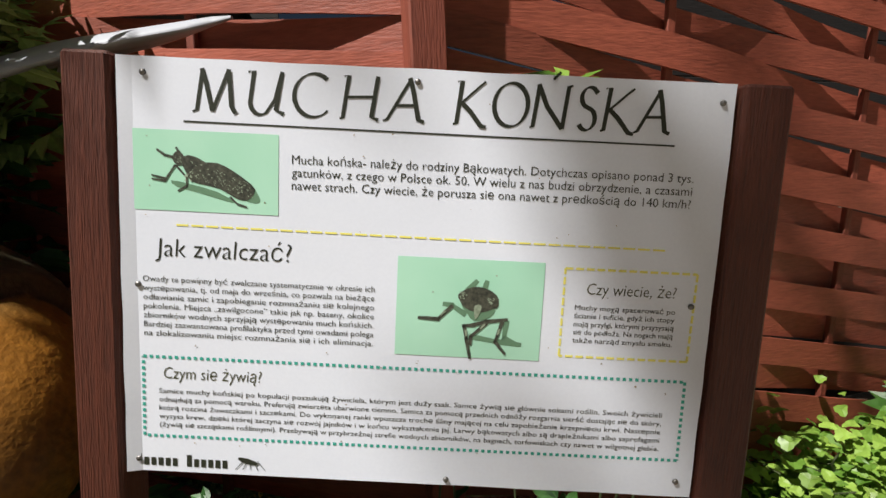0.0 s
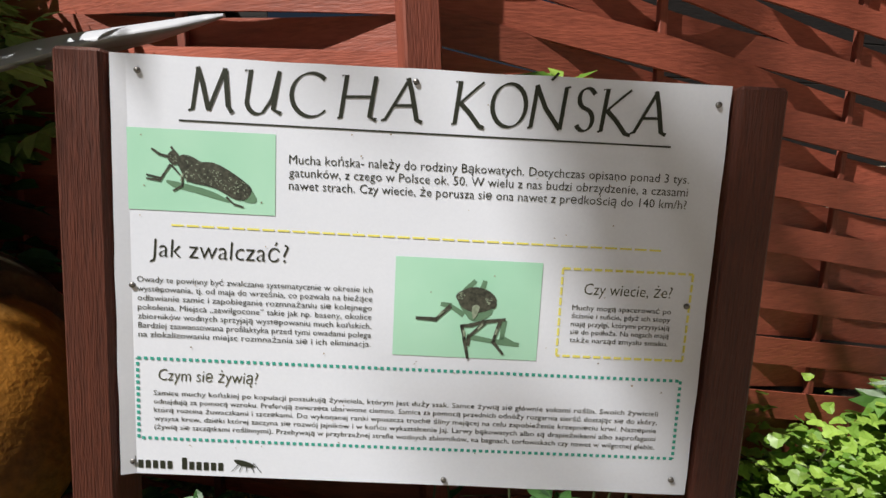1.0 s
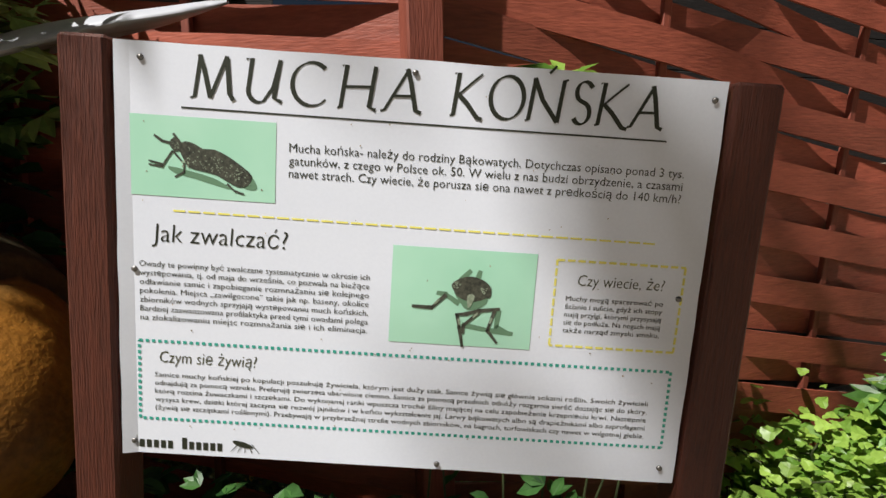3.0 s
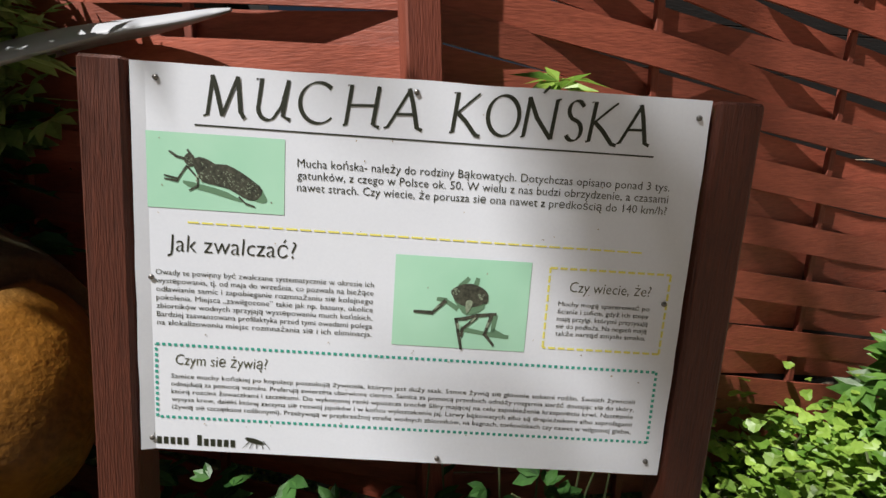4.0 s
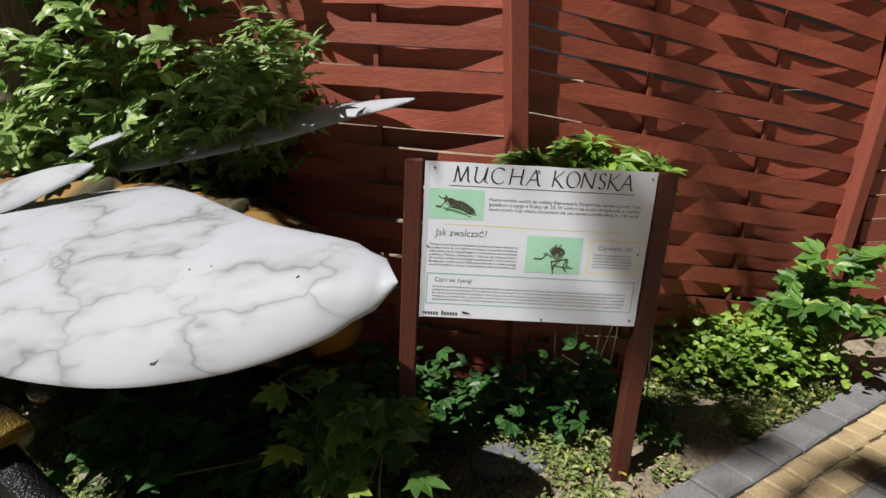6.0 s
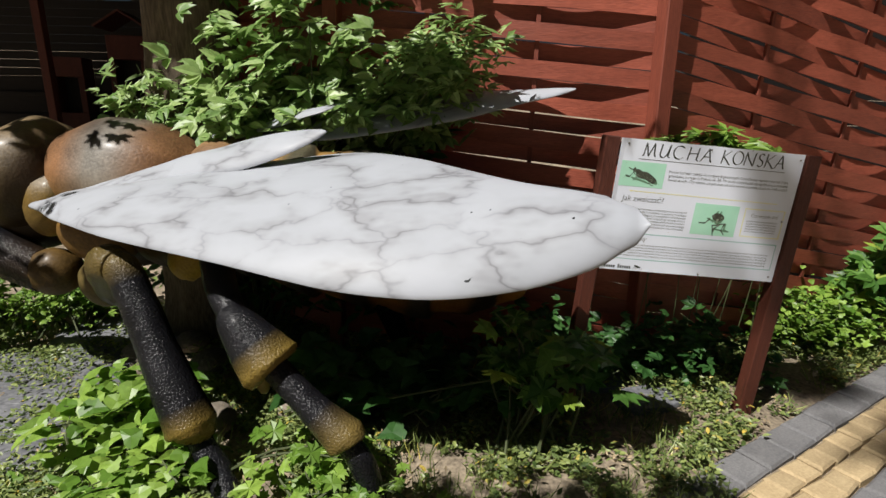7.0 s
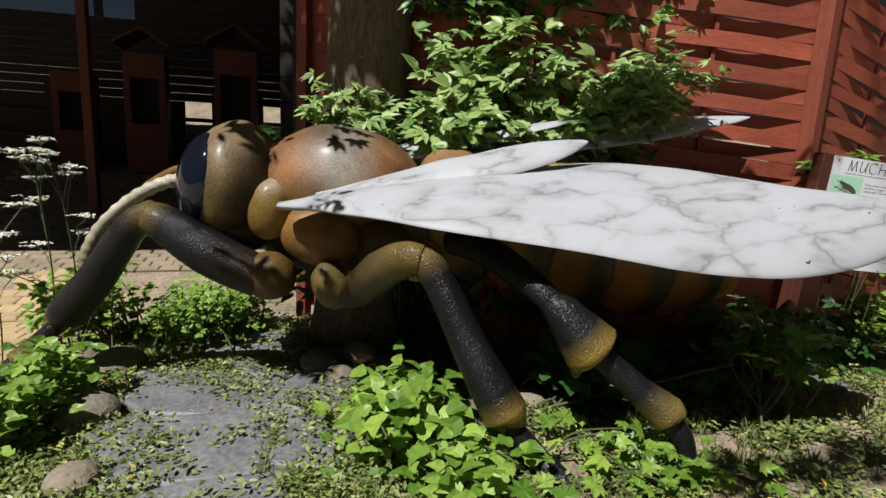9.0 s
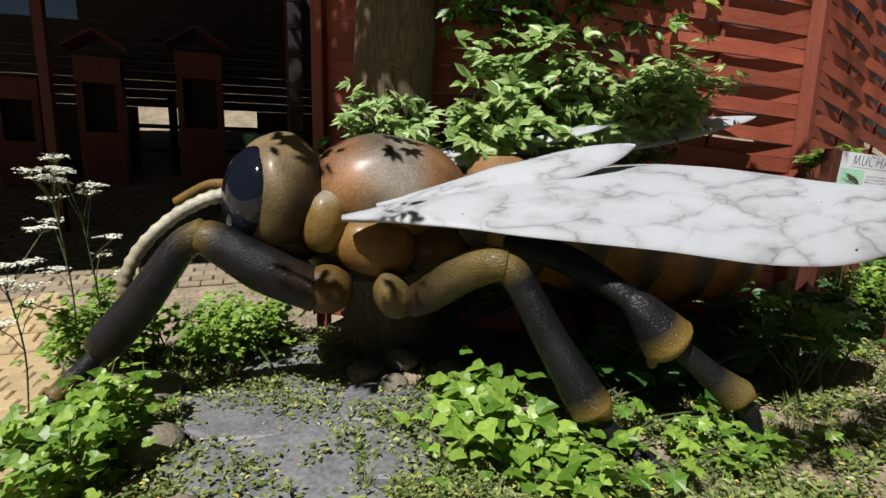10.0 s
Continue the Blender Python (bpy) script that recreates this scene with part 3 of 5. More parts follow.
rng = random.Random(77)
BOX = (0.0225, 0.263, 0.1605, 0.346)
ph = photo(*BOX)
bm = bmesh.new()
patch(bm, BOX, [(0.26, 0.62), (0.40, 0.66), (0.58, 0.74), (0.70, 0.86), (0.62, 0.84), (0.45, 0.76), (0.30, 0.70)], PRINT_Y - 0.0003)
patch(bm, BOX, [(0.70, 0.70), (0.80, 0.62), (0.86, 0.75), (0.875, 0.83), (0.84, 0.86), (0.76, 0.82)], PRINT_Y - 0.0003)
part("soft_shape", bm, PHOTO_SHADE, ph)
bm = bmesh.new()
patch(bm, BOX, [(0.33, 0.36), (0.38, 0.30), (0.45, 0.33), (0.50, 0.38), (0.58, 0.38), (0.68, 0.46), (0.78, 0.58), (0.84, 0.68), (0.81, 0.80), (0.76, 0.83), (0.70, 0.80), (0.60, 0.70), (0.50, 0.66), (0.40, 0.62), (0.36, 0.50)], PRINT_Y - 0.0006)
patch(bm, BOX, [(0.27, 0.33), (0.30, 0.26), (0.34, 0.28), (0.355, 0.36), (0.33, 0.43), (0.29, 0.41)], PRINT_Y - 0.0007)
limbs(bm, BOX, [[(0.27, 0.33), (0.22, 0.31), (0.17, 0.25)], [(0.32, 0.27), (0.30, 0.22)]], 0.0042, PRINT_Y - 0.0007)
limbs(bm, BOX, [[(0.29, 0.43), (0.245, 0.55), (0.22, 0.63), (0.13, 0.61)], [(0.22, 0.60), (0.13, 0.565)], [(0.30, 0.44), (0.37, 0.58), (0.37, 0.68), (0.31, 0.745)],
                [(0.67, 0.80), (0.72, 0.88), (0.78, 0.91)]], 0.0032, PRINT_Y - 0.0007)
part("dark_shape", bm, PHOTO_DARK, ph)
bm = bmesh.new()
mottle(bm, BOX, rng, 90, 0.40, 0.83, lambda x: 0.47 + 0.55 * (x - 0.40), 0.10, 0.0011, PRINT_Y - 0.0010)
mottle(bm, BOX, rng, 14, 0.28, 0.34, lambda x: 0.36, 0.05, 0.0009, PRINT_Y - 0.0010)
mottle(bm, BOX, rng, 8, 0.36, 0.40, lambda x: 0.58, 0.08, 0.0018, PRINT_Y - 0.0010)
part("pale_flecks", bm, PHOTO_PALE, ph)
BOX = (0.4655, 0.714, 0.4267, 0.6666)
ph = photo(*BOX)
bm = bmesh.new()
limbs(bm, BOX, [[(0.47, 0.55), (0.38, 0.47), (0.33, 0.46)], [(0.76, 0.62), (0.75, 0.78), (0.84, 0.84)], [(0.52, 0.78), (0.70, 0.82), (0.86, 0.84)], [(0.49, 0.30), (0.54, 0.22)], [(0.60, 0.28), (0.61, 0.22)]], 0.0085, PRINT_Y - 0.0003)
patch(bm, BOX, [(0.44, 0.44), (0.52, 0.42), (0.60, 0.45), (0.68, 0.50), (0.64, 0.58), (0.54, 0.62), (0.49, 0.55)], PRINT_Y - 0.0004)
part("soft_shape", bm, PHOTO_SHADE, ph)
bm = bmesh.new()
patch(bm, BOX, [(0.42, 0.36), (0.46, 0.31), (0.53, 0.28), (0.61, 0.29), (0.67, 0.35), (0.70, 0.42), (0.69, 0.48), (0.65, 0.48), (0.60, 0.44), (0.55, 0.42), (0.50, 0.40), (0.46, 0.43), (0.43, 0.41)], PRINT_Y - 0.0006)
limbs(bm, BOX, [[(0.53, 0.66), (0.62, 0.62), (0.76, 0.59)], [(0.38, 0.48), (0.29, 0.615), (0.16, 0.61)]], 0.0062, PRINT_Y - 0.0007)
limbs(bm, BOX, [[(0.62, 0.64), (0.52, 0.78), (0.52, 0.86)], [(0.54, 0.66), (0.47, 0.67), (0.49, 0.80), (0.52, 1.0)], [(0.73, 0.62), (0.69, 0.82), (0.76, 0.94)]], 0.0055, PRINT_Y - 0.0008)
patch(bm, BOX, [(0.43, 0.38), (0.47, 0.30), (0.56, 0.27), (0.65, 0.31), (0.70, 0.39), (0.67, 0.48), (0.58, 0.53), (0.50, 0.51), (0.45, 0.46)], PRINT_Y - 0.00065)
part("dark_shape", bm, PHOTO_DARK, ph)
bm = bmesh.new()
patch(bm, BOX, [(0.535, 0.47), (0.56, 0.45), (0.585, 0.47), (0.57, 0.55), (0.545, 0.60), (0.535, 0.54)], PRINT_Y - 0.0010)
mottle(bm, BOX, rng, 22, 0.43, 0.48, lambda x: 0.37, 0.04, 0.0013, PRINT_Y - 0.0011)
mottle(bm, BOX, rng, 16, 0.62, 0.67, lambda x: 0.41, 0.03, 0.0013, PRINT_Y - 0.0011)
limbs(bm, BOX, [[(0.485, 0.72), (0.490, 0.77)], [(0.61, 0.65), (0.585, 0.69)], [(0.335, 0.53), (0.31, 0.57)], [(0.715, 0.69), (0.705, 0.74)]], 0.0035, PRINT_Y - 0.0012)
part("pale_flecks", bm, PHOTO_PALE, ph)
# emblem at the foot of the board, as plain shapes
bm = bmesh.new()
for i in range(13):
    w = 0.0085 if i != 6 else 0
    if w:
        u = 0.014 + i * 0.0127
        bm.faces.new([bm.verts.new((a * BW, PRINT_Y, -b * BH)) for a, b in ((u, 0.985), (u + w, 0.985), (u + w, 0.964 - (0.01 if i in (0, 7) else 0)), (u, 0.964 - (0.01 if i in (0, 7) else 0)))])
blob(bm, 0.212, 0.963, 0.016, 0.0042, -15)
for k in range(5):
    stroke(bm, [(0.205 + 0.006 * k, 0.962), (0.190 + 0.013 * k, 0.985)], 0.0013)
part("emblem", bm, INK, PANEL)
for u, v in ((0.042, 0.035), (0.487, 0.028), (0.980, 0.043), (0.025, 0.525), (0.965, 0.515), (0.972, 0.960), (0.565, 0.985), (0.018, 0.968)):
    bm = bmesh.new()
    bmesh.ops.create_cone(bm, cap_ends=True, segments=12, radius1=0.0044, radius2=0.0036, depth=0.003,
                          matrix=pose(u * BW, -0.0055, -v * BH, 90, 0, 0))
    part("screw", bm, STEEL, SIGN, "small steel screw head", True)
random.seed(8)
bm = bmesh.new()
for _ in range(46):
    blob(bm, random.uniform(0.03, 0.97), random.uniform(0.05, 0.95), random.uniform(0.0006, 0.0016), random.uniform(0.0006, 0.0013), 0, PRINT_Y - 0.0005, 0.4, 7)
part("dirt_specks", bm, LITTER, PANEL)


# ---- giant fly sculpture: one mesh, painted ----
class Sculpt:
    def __init__(self):
        self.v, self.f, self.c, self.m = [], [], [], []

    def add(self, verts, faces, colour, slot=0):
        o = len(self.v)
        self.v += [Vector(p) for p in verts]
        self.c += [colour(Vector(p)) if callable(colour) else colour for p in verts]
        self.f += [tuple(i + o for i in f) for f in faces]
        self.m += [slot] * len(faces)

    def ball(self, centre, radii, colour, slot=0, turn=(0, 0, 0), bumps=0.02, n=26, shape=None):
        m = pose(*centre, *turn)
        verts, faces = [], []
        rows = n // 2 + 2
        for j in range(rows + 1):
            a = math.pi * j / rows
            for i in range(n):
                t = 2 * math.pi * i / n
                p = Vector((math.sin(a) * math.cos(t), math.sin(a) * math.sin(t), math.cos(a)))
                if shape:
                    p = shape(p)
                k = 1 + bumps * noise.noise(p * 2.1 + Vector(centre))
                verts.append(m @ Vector((p.x * radii[0] * k, p.y * radii[1] * k, p.z * radii[2] * k)))
        for j in range(rows):
            for i in range(n):
                i2 = (i + 1) % n
                faces.append((j * n + i, (j + 1) * n + i, (j + 1) * n + i2, j * n + i2))
        self.add(verts, faces, colour, slot)

    def tube(self, pts, radii, colours, slot=0, sides=18, steps=7, rough=0.04):
        """A limb: colours go with the points along it."""
        path, rad = smooth_path(pts, radii, steps)
        v, f = sweep(path, rad, sides)
        n = len(path)
        cols = []
        for i in range(n):
            t = i / (n - 1) * (len(colours) - 1)
            j = min(int(t), len(colours) - 2)
            a, b = colours[j], colours[j + 1]
            cols += [tuple(x + (y - x) * (t - j) for x, y in zip(a, b))] * sides
        o = len(self.v)
        for i, p in enumerate(v):
            c = path[i // sides]
            self.v.append(c + (p - c) * (1 + rough * noise.noise(p * 9)))
        self.c += cols
        self.f += [tuple(i + o for i in q) for q in f]
        self.m += [slot] * len(f)

    def wing(self, root, tip, tilt, upper, lower, thick, bow, slot, across=16):
        """A blade from root to tip; tilt and bow go from root to tip, upper and lower give its edges."""
        root, tip = Vector(root), Vector(tip)
        a = (tip - root).normalized()
        length = (tip - root).length
        flat = Vector((a.y, -a.x, 0)).normalized()
        high = flat.cross(a)
        if high.z < 0:
            high.negate()
        n = 50
        top, bot = [], []
        for i in range(n + 1):
            s = (i / n) ** 0.85
            u, w = upper(s), lower(s)
            til = radians(tilt[0] + (tilt[1] - tilt[0]) * s)
            down = flat * math.cos(til) - high * math.sin(til)
            nrm = high * math.cos(til) + flat * math.sin(til)
            part_wide = max(0.02, min(1.0, abs(w - u) / 0.35))
            b = (bow[0] + (bow[1] - bow[0]) * s) * min(1, 3 * s) * part_wide
            for k in range(across + 1):
                t = 0.5 - 0.5 * math.cos(math.pi * k / across)
                x = u + (w - u) * t
                e = max(0.0, 4 * t * (1 - t)) ** 0.5 * thick * 0.5 * part_wide ** 0.5
                h = b * 4 * t * (1 - t) + 0.008 * noise.noise(Vector((s * 7, x * 6, 2)))
                p = root + a * (s * length) + down * x
                top.append(p + nrm * (h + e))
                bot.append(p + nrm * (h - e))
        w = across + 1
        o = len(top)
        faces = []
        for i in range(n):
            for k in range(across):
                q = i * w + k
                faces += [(q, q + w, q + w + 1, q + 1), (o + q, o + q + 1, o + q + w + 1, o + q + w)]
        faces += [tuple([n * w + k for k in range(w)] + [o + n * w + k for k in reversed(range(w))])]
        self.add(top + bot, faces, (0.7, 0.7, 0.72), slot)


def mixc(a, b, t):
    t = max(0.0, min(1.0, t))
    return tuple(x + (y - x) * t for x, y in zip(a, b))


OCHRE, TAN, ORANGE = (0.17, 0.098, 0.022), (0.155, 0.110, 0.058), (0.22, 0.110, 0.050)
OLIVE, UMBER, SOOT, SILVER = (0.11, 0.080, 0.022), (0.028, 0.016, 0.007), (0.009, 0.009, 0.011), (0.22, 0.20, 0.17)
FLY = Sculpt()


def thorax_paint(p):
    c = mixc(ORANGE, SILVER, 1.25 - abs(p.x + 3.0) * 5.5)
    c = mixc(c, OCHRE, (1.12 - p.z) * 4)
    c = mixc(c, UMBER, (p.z - 1.22) * 6 * (0.6 + noise.noise(p * 6)))
    c = mixc(c, UMBER, 1.0 - abs(p.x + 3.02 + 0.05 * (p.z - 1.1)) * 70)
    return mixc(c, UMBER, (0.90 - p.z) * 5)


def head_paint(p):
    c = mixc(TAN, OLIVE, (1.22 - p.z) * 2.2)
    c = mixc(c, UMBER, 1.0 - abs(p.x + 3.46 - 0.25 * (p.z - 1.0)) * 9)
    # spreads the dark band over the rear, with the head's shade painted in
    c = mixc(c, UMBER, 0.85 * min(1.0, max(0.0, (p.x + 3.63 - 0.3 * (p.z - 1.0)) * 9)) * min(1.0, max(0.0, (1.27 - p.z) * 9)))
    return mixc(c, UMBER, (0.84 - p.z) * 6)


def plate(p):
    """Which part of its ring plate a point of the abdomen lies on, 0 front to 1 rear edge."""
    s = (p.x + 2.55 - 0.10 * (p.y - 0.95)) / 1.8
    return (s * 5.6 + 0.88) % 1.0


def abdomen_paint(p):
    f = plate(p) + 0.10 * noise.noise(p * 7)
    # top paler and lower flank darker: light and shade painted into the plates
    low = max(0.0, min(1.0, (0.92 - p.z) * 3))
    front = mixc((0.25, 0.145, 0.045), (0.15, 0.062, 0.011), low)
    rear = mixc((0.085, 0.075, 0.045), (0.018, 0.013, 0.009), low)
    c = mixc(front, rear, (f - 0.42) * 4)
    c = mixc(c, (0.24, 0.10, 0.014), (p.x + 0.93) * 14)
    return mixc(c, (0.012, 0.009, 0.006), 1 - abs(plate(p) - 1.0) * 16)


def head_shape(p):
    return Vector((p.x * (1.0 if p.x > 0 else 0.94), p.y, p.z * (1.0 + 0.12 * (p.z < 0))))


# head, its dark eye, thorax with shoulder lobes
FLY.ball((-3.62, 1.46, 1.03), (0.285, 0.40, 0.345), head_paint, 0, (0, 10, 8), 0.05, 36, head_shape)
FLY.ball((-3.765, 1.315, 1.045), (0.130, 0.245, 0.255), (0, 0, 0), 2, (4, 12, 24), 0.0, 30)
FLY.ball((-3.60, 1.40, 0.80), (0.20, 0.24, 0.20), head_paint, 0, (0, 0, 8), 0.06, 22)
FLY.ball((-3.00, 1.38, 1.055), (0.475, 0.375, 0.325), thorax_paint, 0, (0, 3, -9), 0.04, 44)
FLY.ball((-3.375, 1.185, 0.90), (0.125, 0.125, 0.175), lambda p: mixc(mixc(OCHRE, OLIVE, 0.4), SILVER, (p.z - 0.98) * 9), 0, (0, 14, 0), 0.06)
# lower lobes in darkened browns that take in the shade under the body
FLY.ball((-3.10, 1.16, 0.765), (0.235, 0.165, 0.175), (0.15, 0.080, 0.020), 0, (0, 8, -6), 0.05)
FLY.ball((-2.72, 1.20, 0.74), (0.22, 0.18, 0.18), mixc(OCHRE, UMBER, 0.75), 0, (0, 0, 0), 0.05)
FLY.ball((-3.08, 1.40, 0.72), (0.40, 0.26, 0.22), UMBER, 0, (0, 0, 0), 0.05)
FLY.ball((-2.36, 1.20, 1.13), (0.20, 0.26, 0.17), mixc(ORANGE, TAN, 0.4), 0, (0, 0, -8), 0.05)
FLY.ball((-2.55, 0.99, 0.66), (0.11, 0.05, 0.12), (0.36, 0.21, 0.03), 0, (0, 25, 0), 0.1, 16)


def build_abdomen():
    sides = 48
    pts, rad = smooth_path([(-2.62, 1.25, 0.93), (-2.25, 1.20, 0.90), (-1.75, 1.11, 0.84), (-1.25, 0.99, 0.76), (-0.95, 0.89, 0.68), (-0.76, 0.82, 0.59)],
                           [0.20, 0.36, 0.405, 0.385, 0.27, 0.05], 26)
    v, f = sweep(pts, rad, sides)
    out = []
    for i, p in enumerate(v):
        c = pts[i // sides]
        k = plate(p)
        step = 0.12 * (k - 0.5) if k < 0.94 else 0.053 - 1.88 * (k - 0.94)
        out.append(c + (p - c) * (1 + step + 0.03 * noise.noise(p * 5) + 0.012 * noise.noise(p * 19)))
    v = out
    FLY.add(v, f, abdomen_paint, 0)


build_abdomen()
# coxae and the three visible legs
FLY.ball((-3.375, 1.13, 0.535), (0.145, 0.13, 0.135), mixc(OCHRE, UMBER, 0.55), 0, (0, 0, 0), 0.05)
FLY.ball((-3.03, 1.0, 0.515), (0.105, 0.10, 0.135), (0.115, 0.082, 0.025), 0, (0, -25, 0), 0.06)
KNEE = (0.13, 0.092, 0.028)
FLY.tube([(-3.42, 1.13, 0.52), (-3.70, 1.14, 0.66), (-3.90, 1.17, 0.79), (-4.0, 1.19, 0.835)], [0.115, 0.125, 0.105, 0.085],
         [UMBER, SOOT, SOOT, KNEE], 1)
FLY.tube([(-3.97, 1.19, 0.85), (-4.10, 1.21, 0.77), (-4.30, 1.27, 0.50), (-4.50, 1.33, 0.26), (-4.54, 1.34, 0.20)], [0.085, 0.080, 0.095, 0.105, 0.085],
         [KNEE, SOOT, SOOT, SOOT, UMBER], 1)
FLY.tube([(-4.50, 1.33, 0.24), (-4.64, 1.30, 0.10), (-4.74, 1.24, 0.0)], [0.050, 0.052, 0.060], [SOOT, SOOT, KNEE], 1)
FLY.tube([(-4.72, 1.25, 0.02), (-4.80, 1.18, -0.09), (-4.88, 1.12, -0.17)], [0.048, 0.055, 0.045], [SOOT, SOOT, SOOT], 1)
FLY.tube([(-2.93, 0.98, 0.48), (-2.86, 0.86, 0.56), (-2.76, 0.68, 0.70), (-2.665, 0.53, 0.775), (-2.60, 0.49, 0.775)], [0.085, 0.100, 0.102, 0.088, 0.075],
         [(0.07, 0.052, 0.02), UMBER, (0.08, 0.062, 0.028), KNEE, KNEE], 1)
FLY.tube([(-2.66, 0.52, 0.785), (-2.59, 0.49, 0.765), (-2.52, 0.45, 0.66), (-2.41, 0.375, 0.44), (-2.31, 0.305, 0.26), (-2.245, 0.262, 0.145), (-2.236, 0.256, 0.128)],
         [0.060, 0.076, 0.074, 0.080, 0.096, 0.106, 0.085], [KNEE, KNEE, SOOT, SOOT, SOOT, SOOT, (0.20, 0.135, 0.030), OCHRE], 1, 22)
FLY.tube([(-2.25, 0.265, 0.155), (-2.19, 0.235, 0.06), (-2.12, 0.195, -0.035), (-2.105, 0.186, -0.055)], [0.050, 0.052, 0.068, 0.055], [SOOT, SOOT, SOOT, KNEE], 1)
FLY.tube([(-2.13, 0.20, -0.02), (-2.06, 0.12, -0.055), (-2.00, 0.04, -0.085)], [0.050, 0.056, 0.042], [SOOT, SOOT, SOOT], 1)
FLY.tube([(-2.38, 0.92, 0.80), (-2.25, 0.66, 0.78), (-2.13, 0.42, 0.70), (-2.03, 0.30, 0.615)], [0.085, 0.076, 0.066, 0.055], [UMBER, SOOT, SOOT, SOOT], 1)
FLY.tube([(-2.07, 0.32, 0.645), (-2.02, 0.288, 0.60), (-1.95, 0.262, 0.525), (-1.885, 0.240, 0.452), (-1.865, 0.234, 0.432)], [0.050, 0.082, 0.108, 0.130, 0.112],
         [SOOT, SOOT, SOOT, (0.20, 0.135, 0.030), OCHRE], 1, 22)
FLY.tube([(-1.90, 0.245, 0.47), (-1.80, 0.205, 0.385), (-1.68, 0.160, 0.285), (-1.57, 0.120, 0.200), (-1.55, 0.112, 0.180)], [0.056, 0.056, 0.064, 0.086, 0.070], [SOOT, SOOT, SOOT, KNEE, KNEE], 1)
FLY.tube([(-1.58, 0.125, 0.20), (-1.50, 0.10, 0.10), (-1.45, 0.09, -0.06)], [0.048, 0.052, 0.045], [SOOT, SOOT, SOOT], 1)
FLY.ball((-1.93, 0.27, 0.36), (0.03, 0.03, 0.06), KNEE, 0, (0, 0, 0), 0.1, 12)
# far legs, seen under the body
FLY.tube([(-2.9, 1.6, 0.6), (-2.75, 1.9, 0.75), (-2.6, 1.98, 0.30), (-2.5, 1.95, -0.12)], [0.10, 0.09, 0.085, 0.06], [UMBER, SOOT, SOOT, SOOT], 1)
FLY.tube([(-2.2, 1.3, 0.7), (-1.9, 1.50, 0.72), (-1.6, 1.52, 0.30), (-1.45, 1.52, -0.06)], [0.10, 0.09, 0.085, 0.06], [UMBER, SOOT, SOOT, SOOT], 1)
# antenna with rings
pts, rad = smooth_path([(-3.86, 1.40, 1.035), (-4.0, 1.39, 1.0), (-4.17, 1.38, 0.90), (-4.33, 1.375, 0.74), (-4.41, 1.37, 0.58), (-4.42, 1.37, 0.46)],
                       [0.040, 0.036, 0.034, 0.034, 0.036, 0.040], 12)
rad = [r * (1 + 0.10 * math.sin(i * 1.57)) for i, r in enumerate(rad)]
v, f = sweep(pts, rad, 12)
FLY.add(v, f, lambda p: mixc((0.40, 0.37, 0.30), OLIVE, (0.85 - p.z) * 2.4), 0)
pts, rad = smooth_path([(-3.86, 1.62, 1.06), (-4.02, 1.70, 1.06), (-4.22, 1.76, 0.95)], [0.036, 0.032, 0.03], 10)
v, f = sweep(pts, rad, 10)
FLY.add(v, f, mixc(OCHRE, UMBER, 0.3), 0)


def edge_curve(knots):
    ks = [k[0] for k in knots]

    def raw(s):
        s = max(ks[0], min(ks[-1], s))
        i = max(j for j in range(len(ks) - 1) if ks[j] <= s)
        t = (s - ks[i]) / (ks[i + 1] - ks[i])
        return knots[i][1] + (knots[i + 1][1] - knots[i][1]) * t

    def at(s):
        w = min(0.035, s, 1.0 - s) if s < 1.0 else 0
        return sum(raw(s + w * d) for d in (-1, -0.5, 0, 0.5, 1)) / 5
    return at


FORE_UP = edge_curve([(0, -0.015), (0.08, -0.132), (0.15, -0.252), (0.25, -0.379), (0.35, -0.473), (0.45, -0.501), (0.55, -0.466), (0.65, -0.360), (0.75, -0.209),
                      (0.83, -0.108), (0.90, -0.068), (0.96, -0.020), (0.985, 0.010), (0.995, 0.050), (1.0, 0.0985)])
FORE_LO = edge_curve([(0, 0.05), (0.08, 0.169), (0.15, 0.288), (0.25, 0.377), (0.35, 0.425), (0.45, 0.452), (0.55, 0.487), (0.65, 0.511), (0.75, 0.496),
                      (0.83, 0.437), (0.90, 0.355), (0.96, 0.255), (0.985, 0.198), (0.995, 0.150), (1.0, 0.1005)])
FLY.wing((-3.296, 0.995, 0.942), (-0.455, 0.197, 1.147), (-4, 45), FORE_UP, FORE_LO, 0.085, (0.125, 0.012), 3, 26)
FAR_UP = edge_curve([(0, -0.02), (0.15, -0.13), (0.35, -0.27), (0.5, -0.34), (0.65, -0.33), (0.8, -0.22), (0.9, -0.13), (0.96, -0.07), (1.0, 0.0)])
FAR_LO = edge_curve([(0, 0.03), (0.15, 0.10), (0.35, 0.16), (0.5, 0.19), (0.65, 0.19), (0.8, 0.15), (0.9, 0.10), (0.96, 0.05), (1.0, 0.01)])
HIND_UP = edge_curve([(0, -0.02), (0.2, -0.05), (0.45, -0.085), (0.7, -0.085), (0.88, -0.065), (0.97, -0.03), (1.0, 0.0)])
HIND_LO = edge_curve([(0, 0.03), (0.2, 0.07), (0.45, 0.14), (0.7, 0.15), (0.88, 0.11), (0.97, 0.045), (1.0, 0.01)])
FLY.wing((-3.12, 1.02, 1.00), (-1.745, 0.80, 1.352), (30, 38), HIND_UP, HIND_LO, 0.05, (0.02, 0.02), 3, 12)
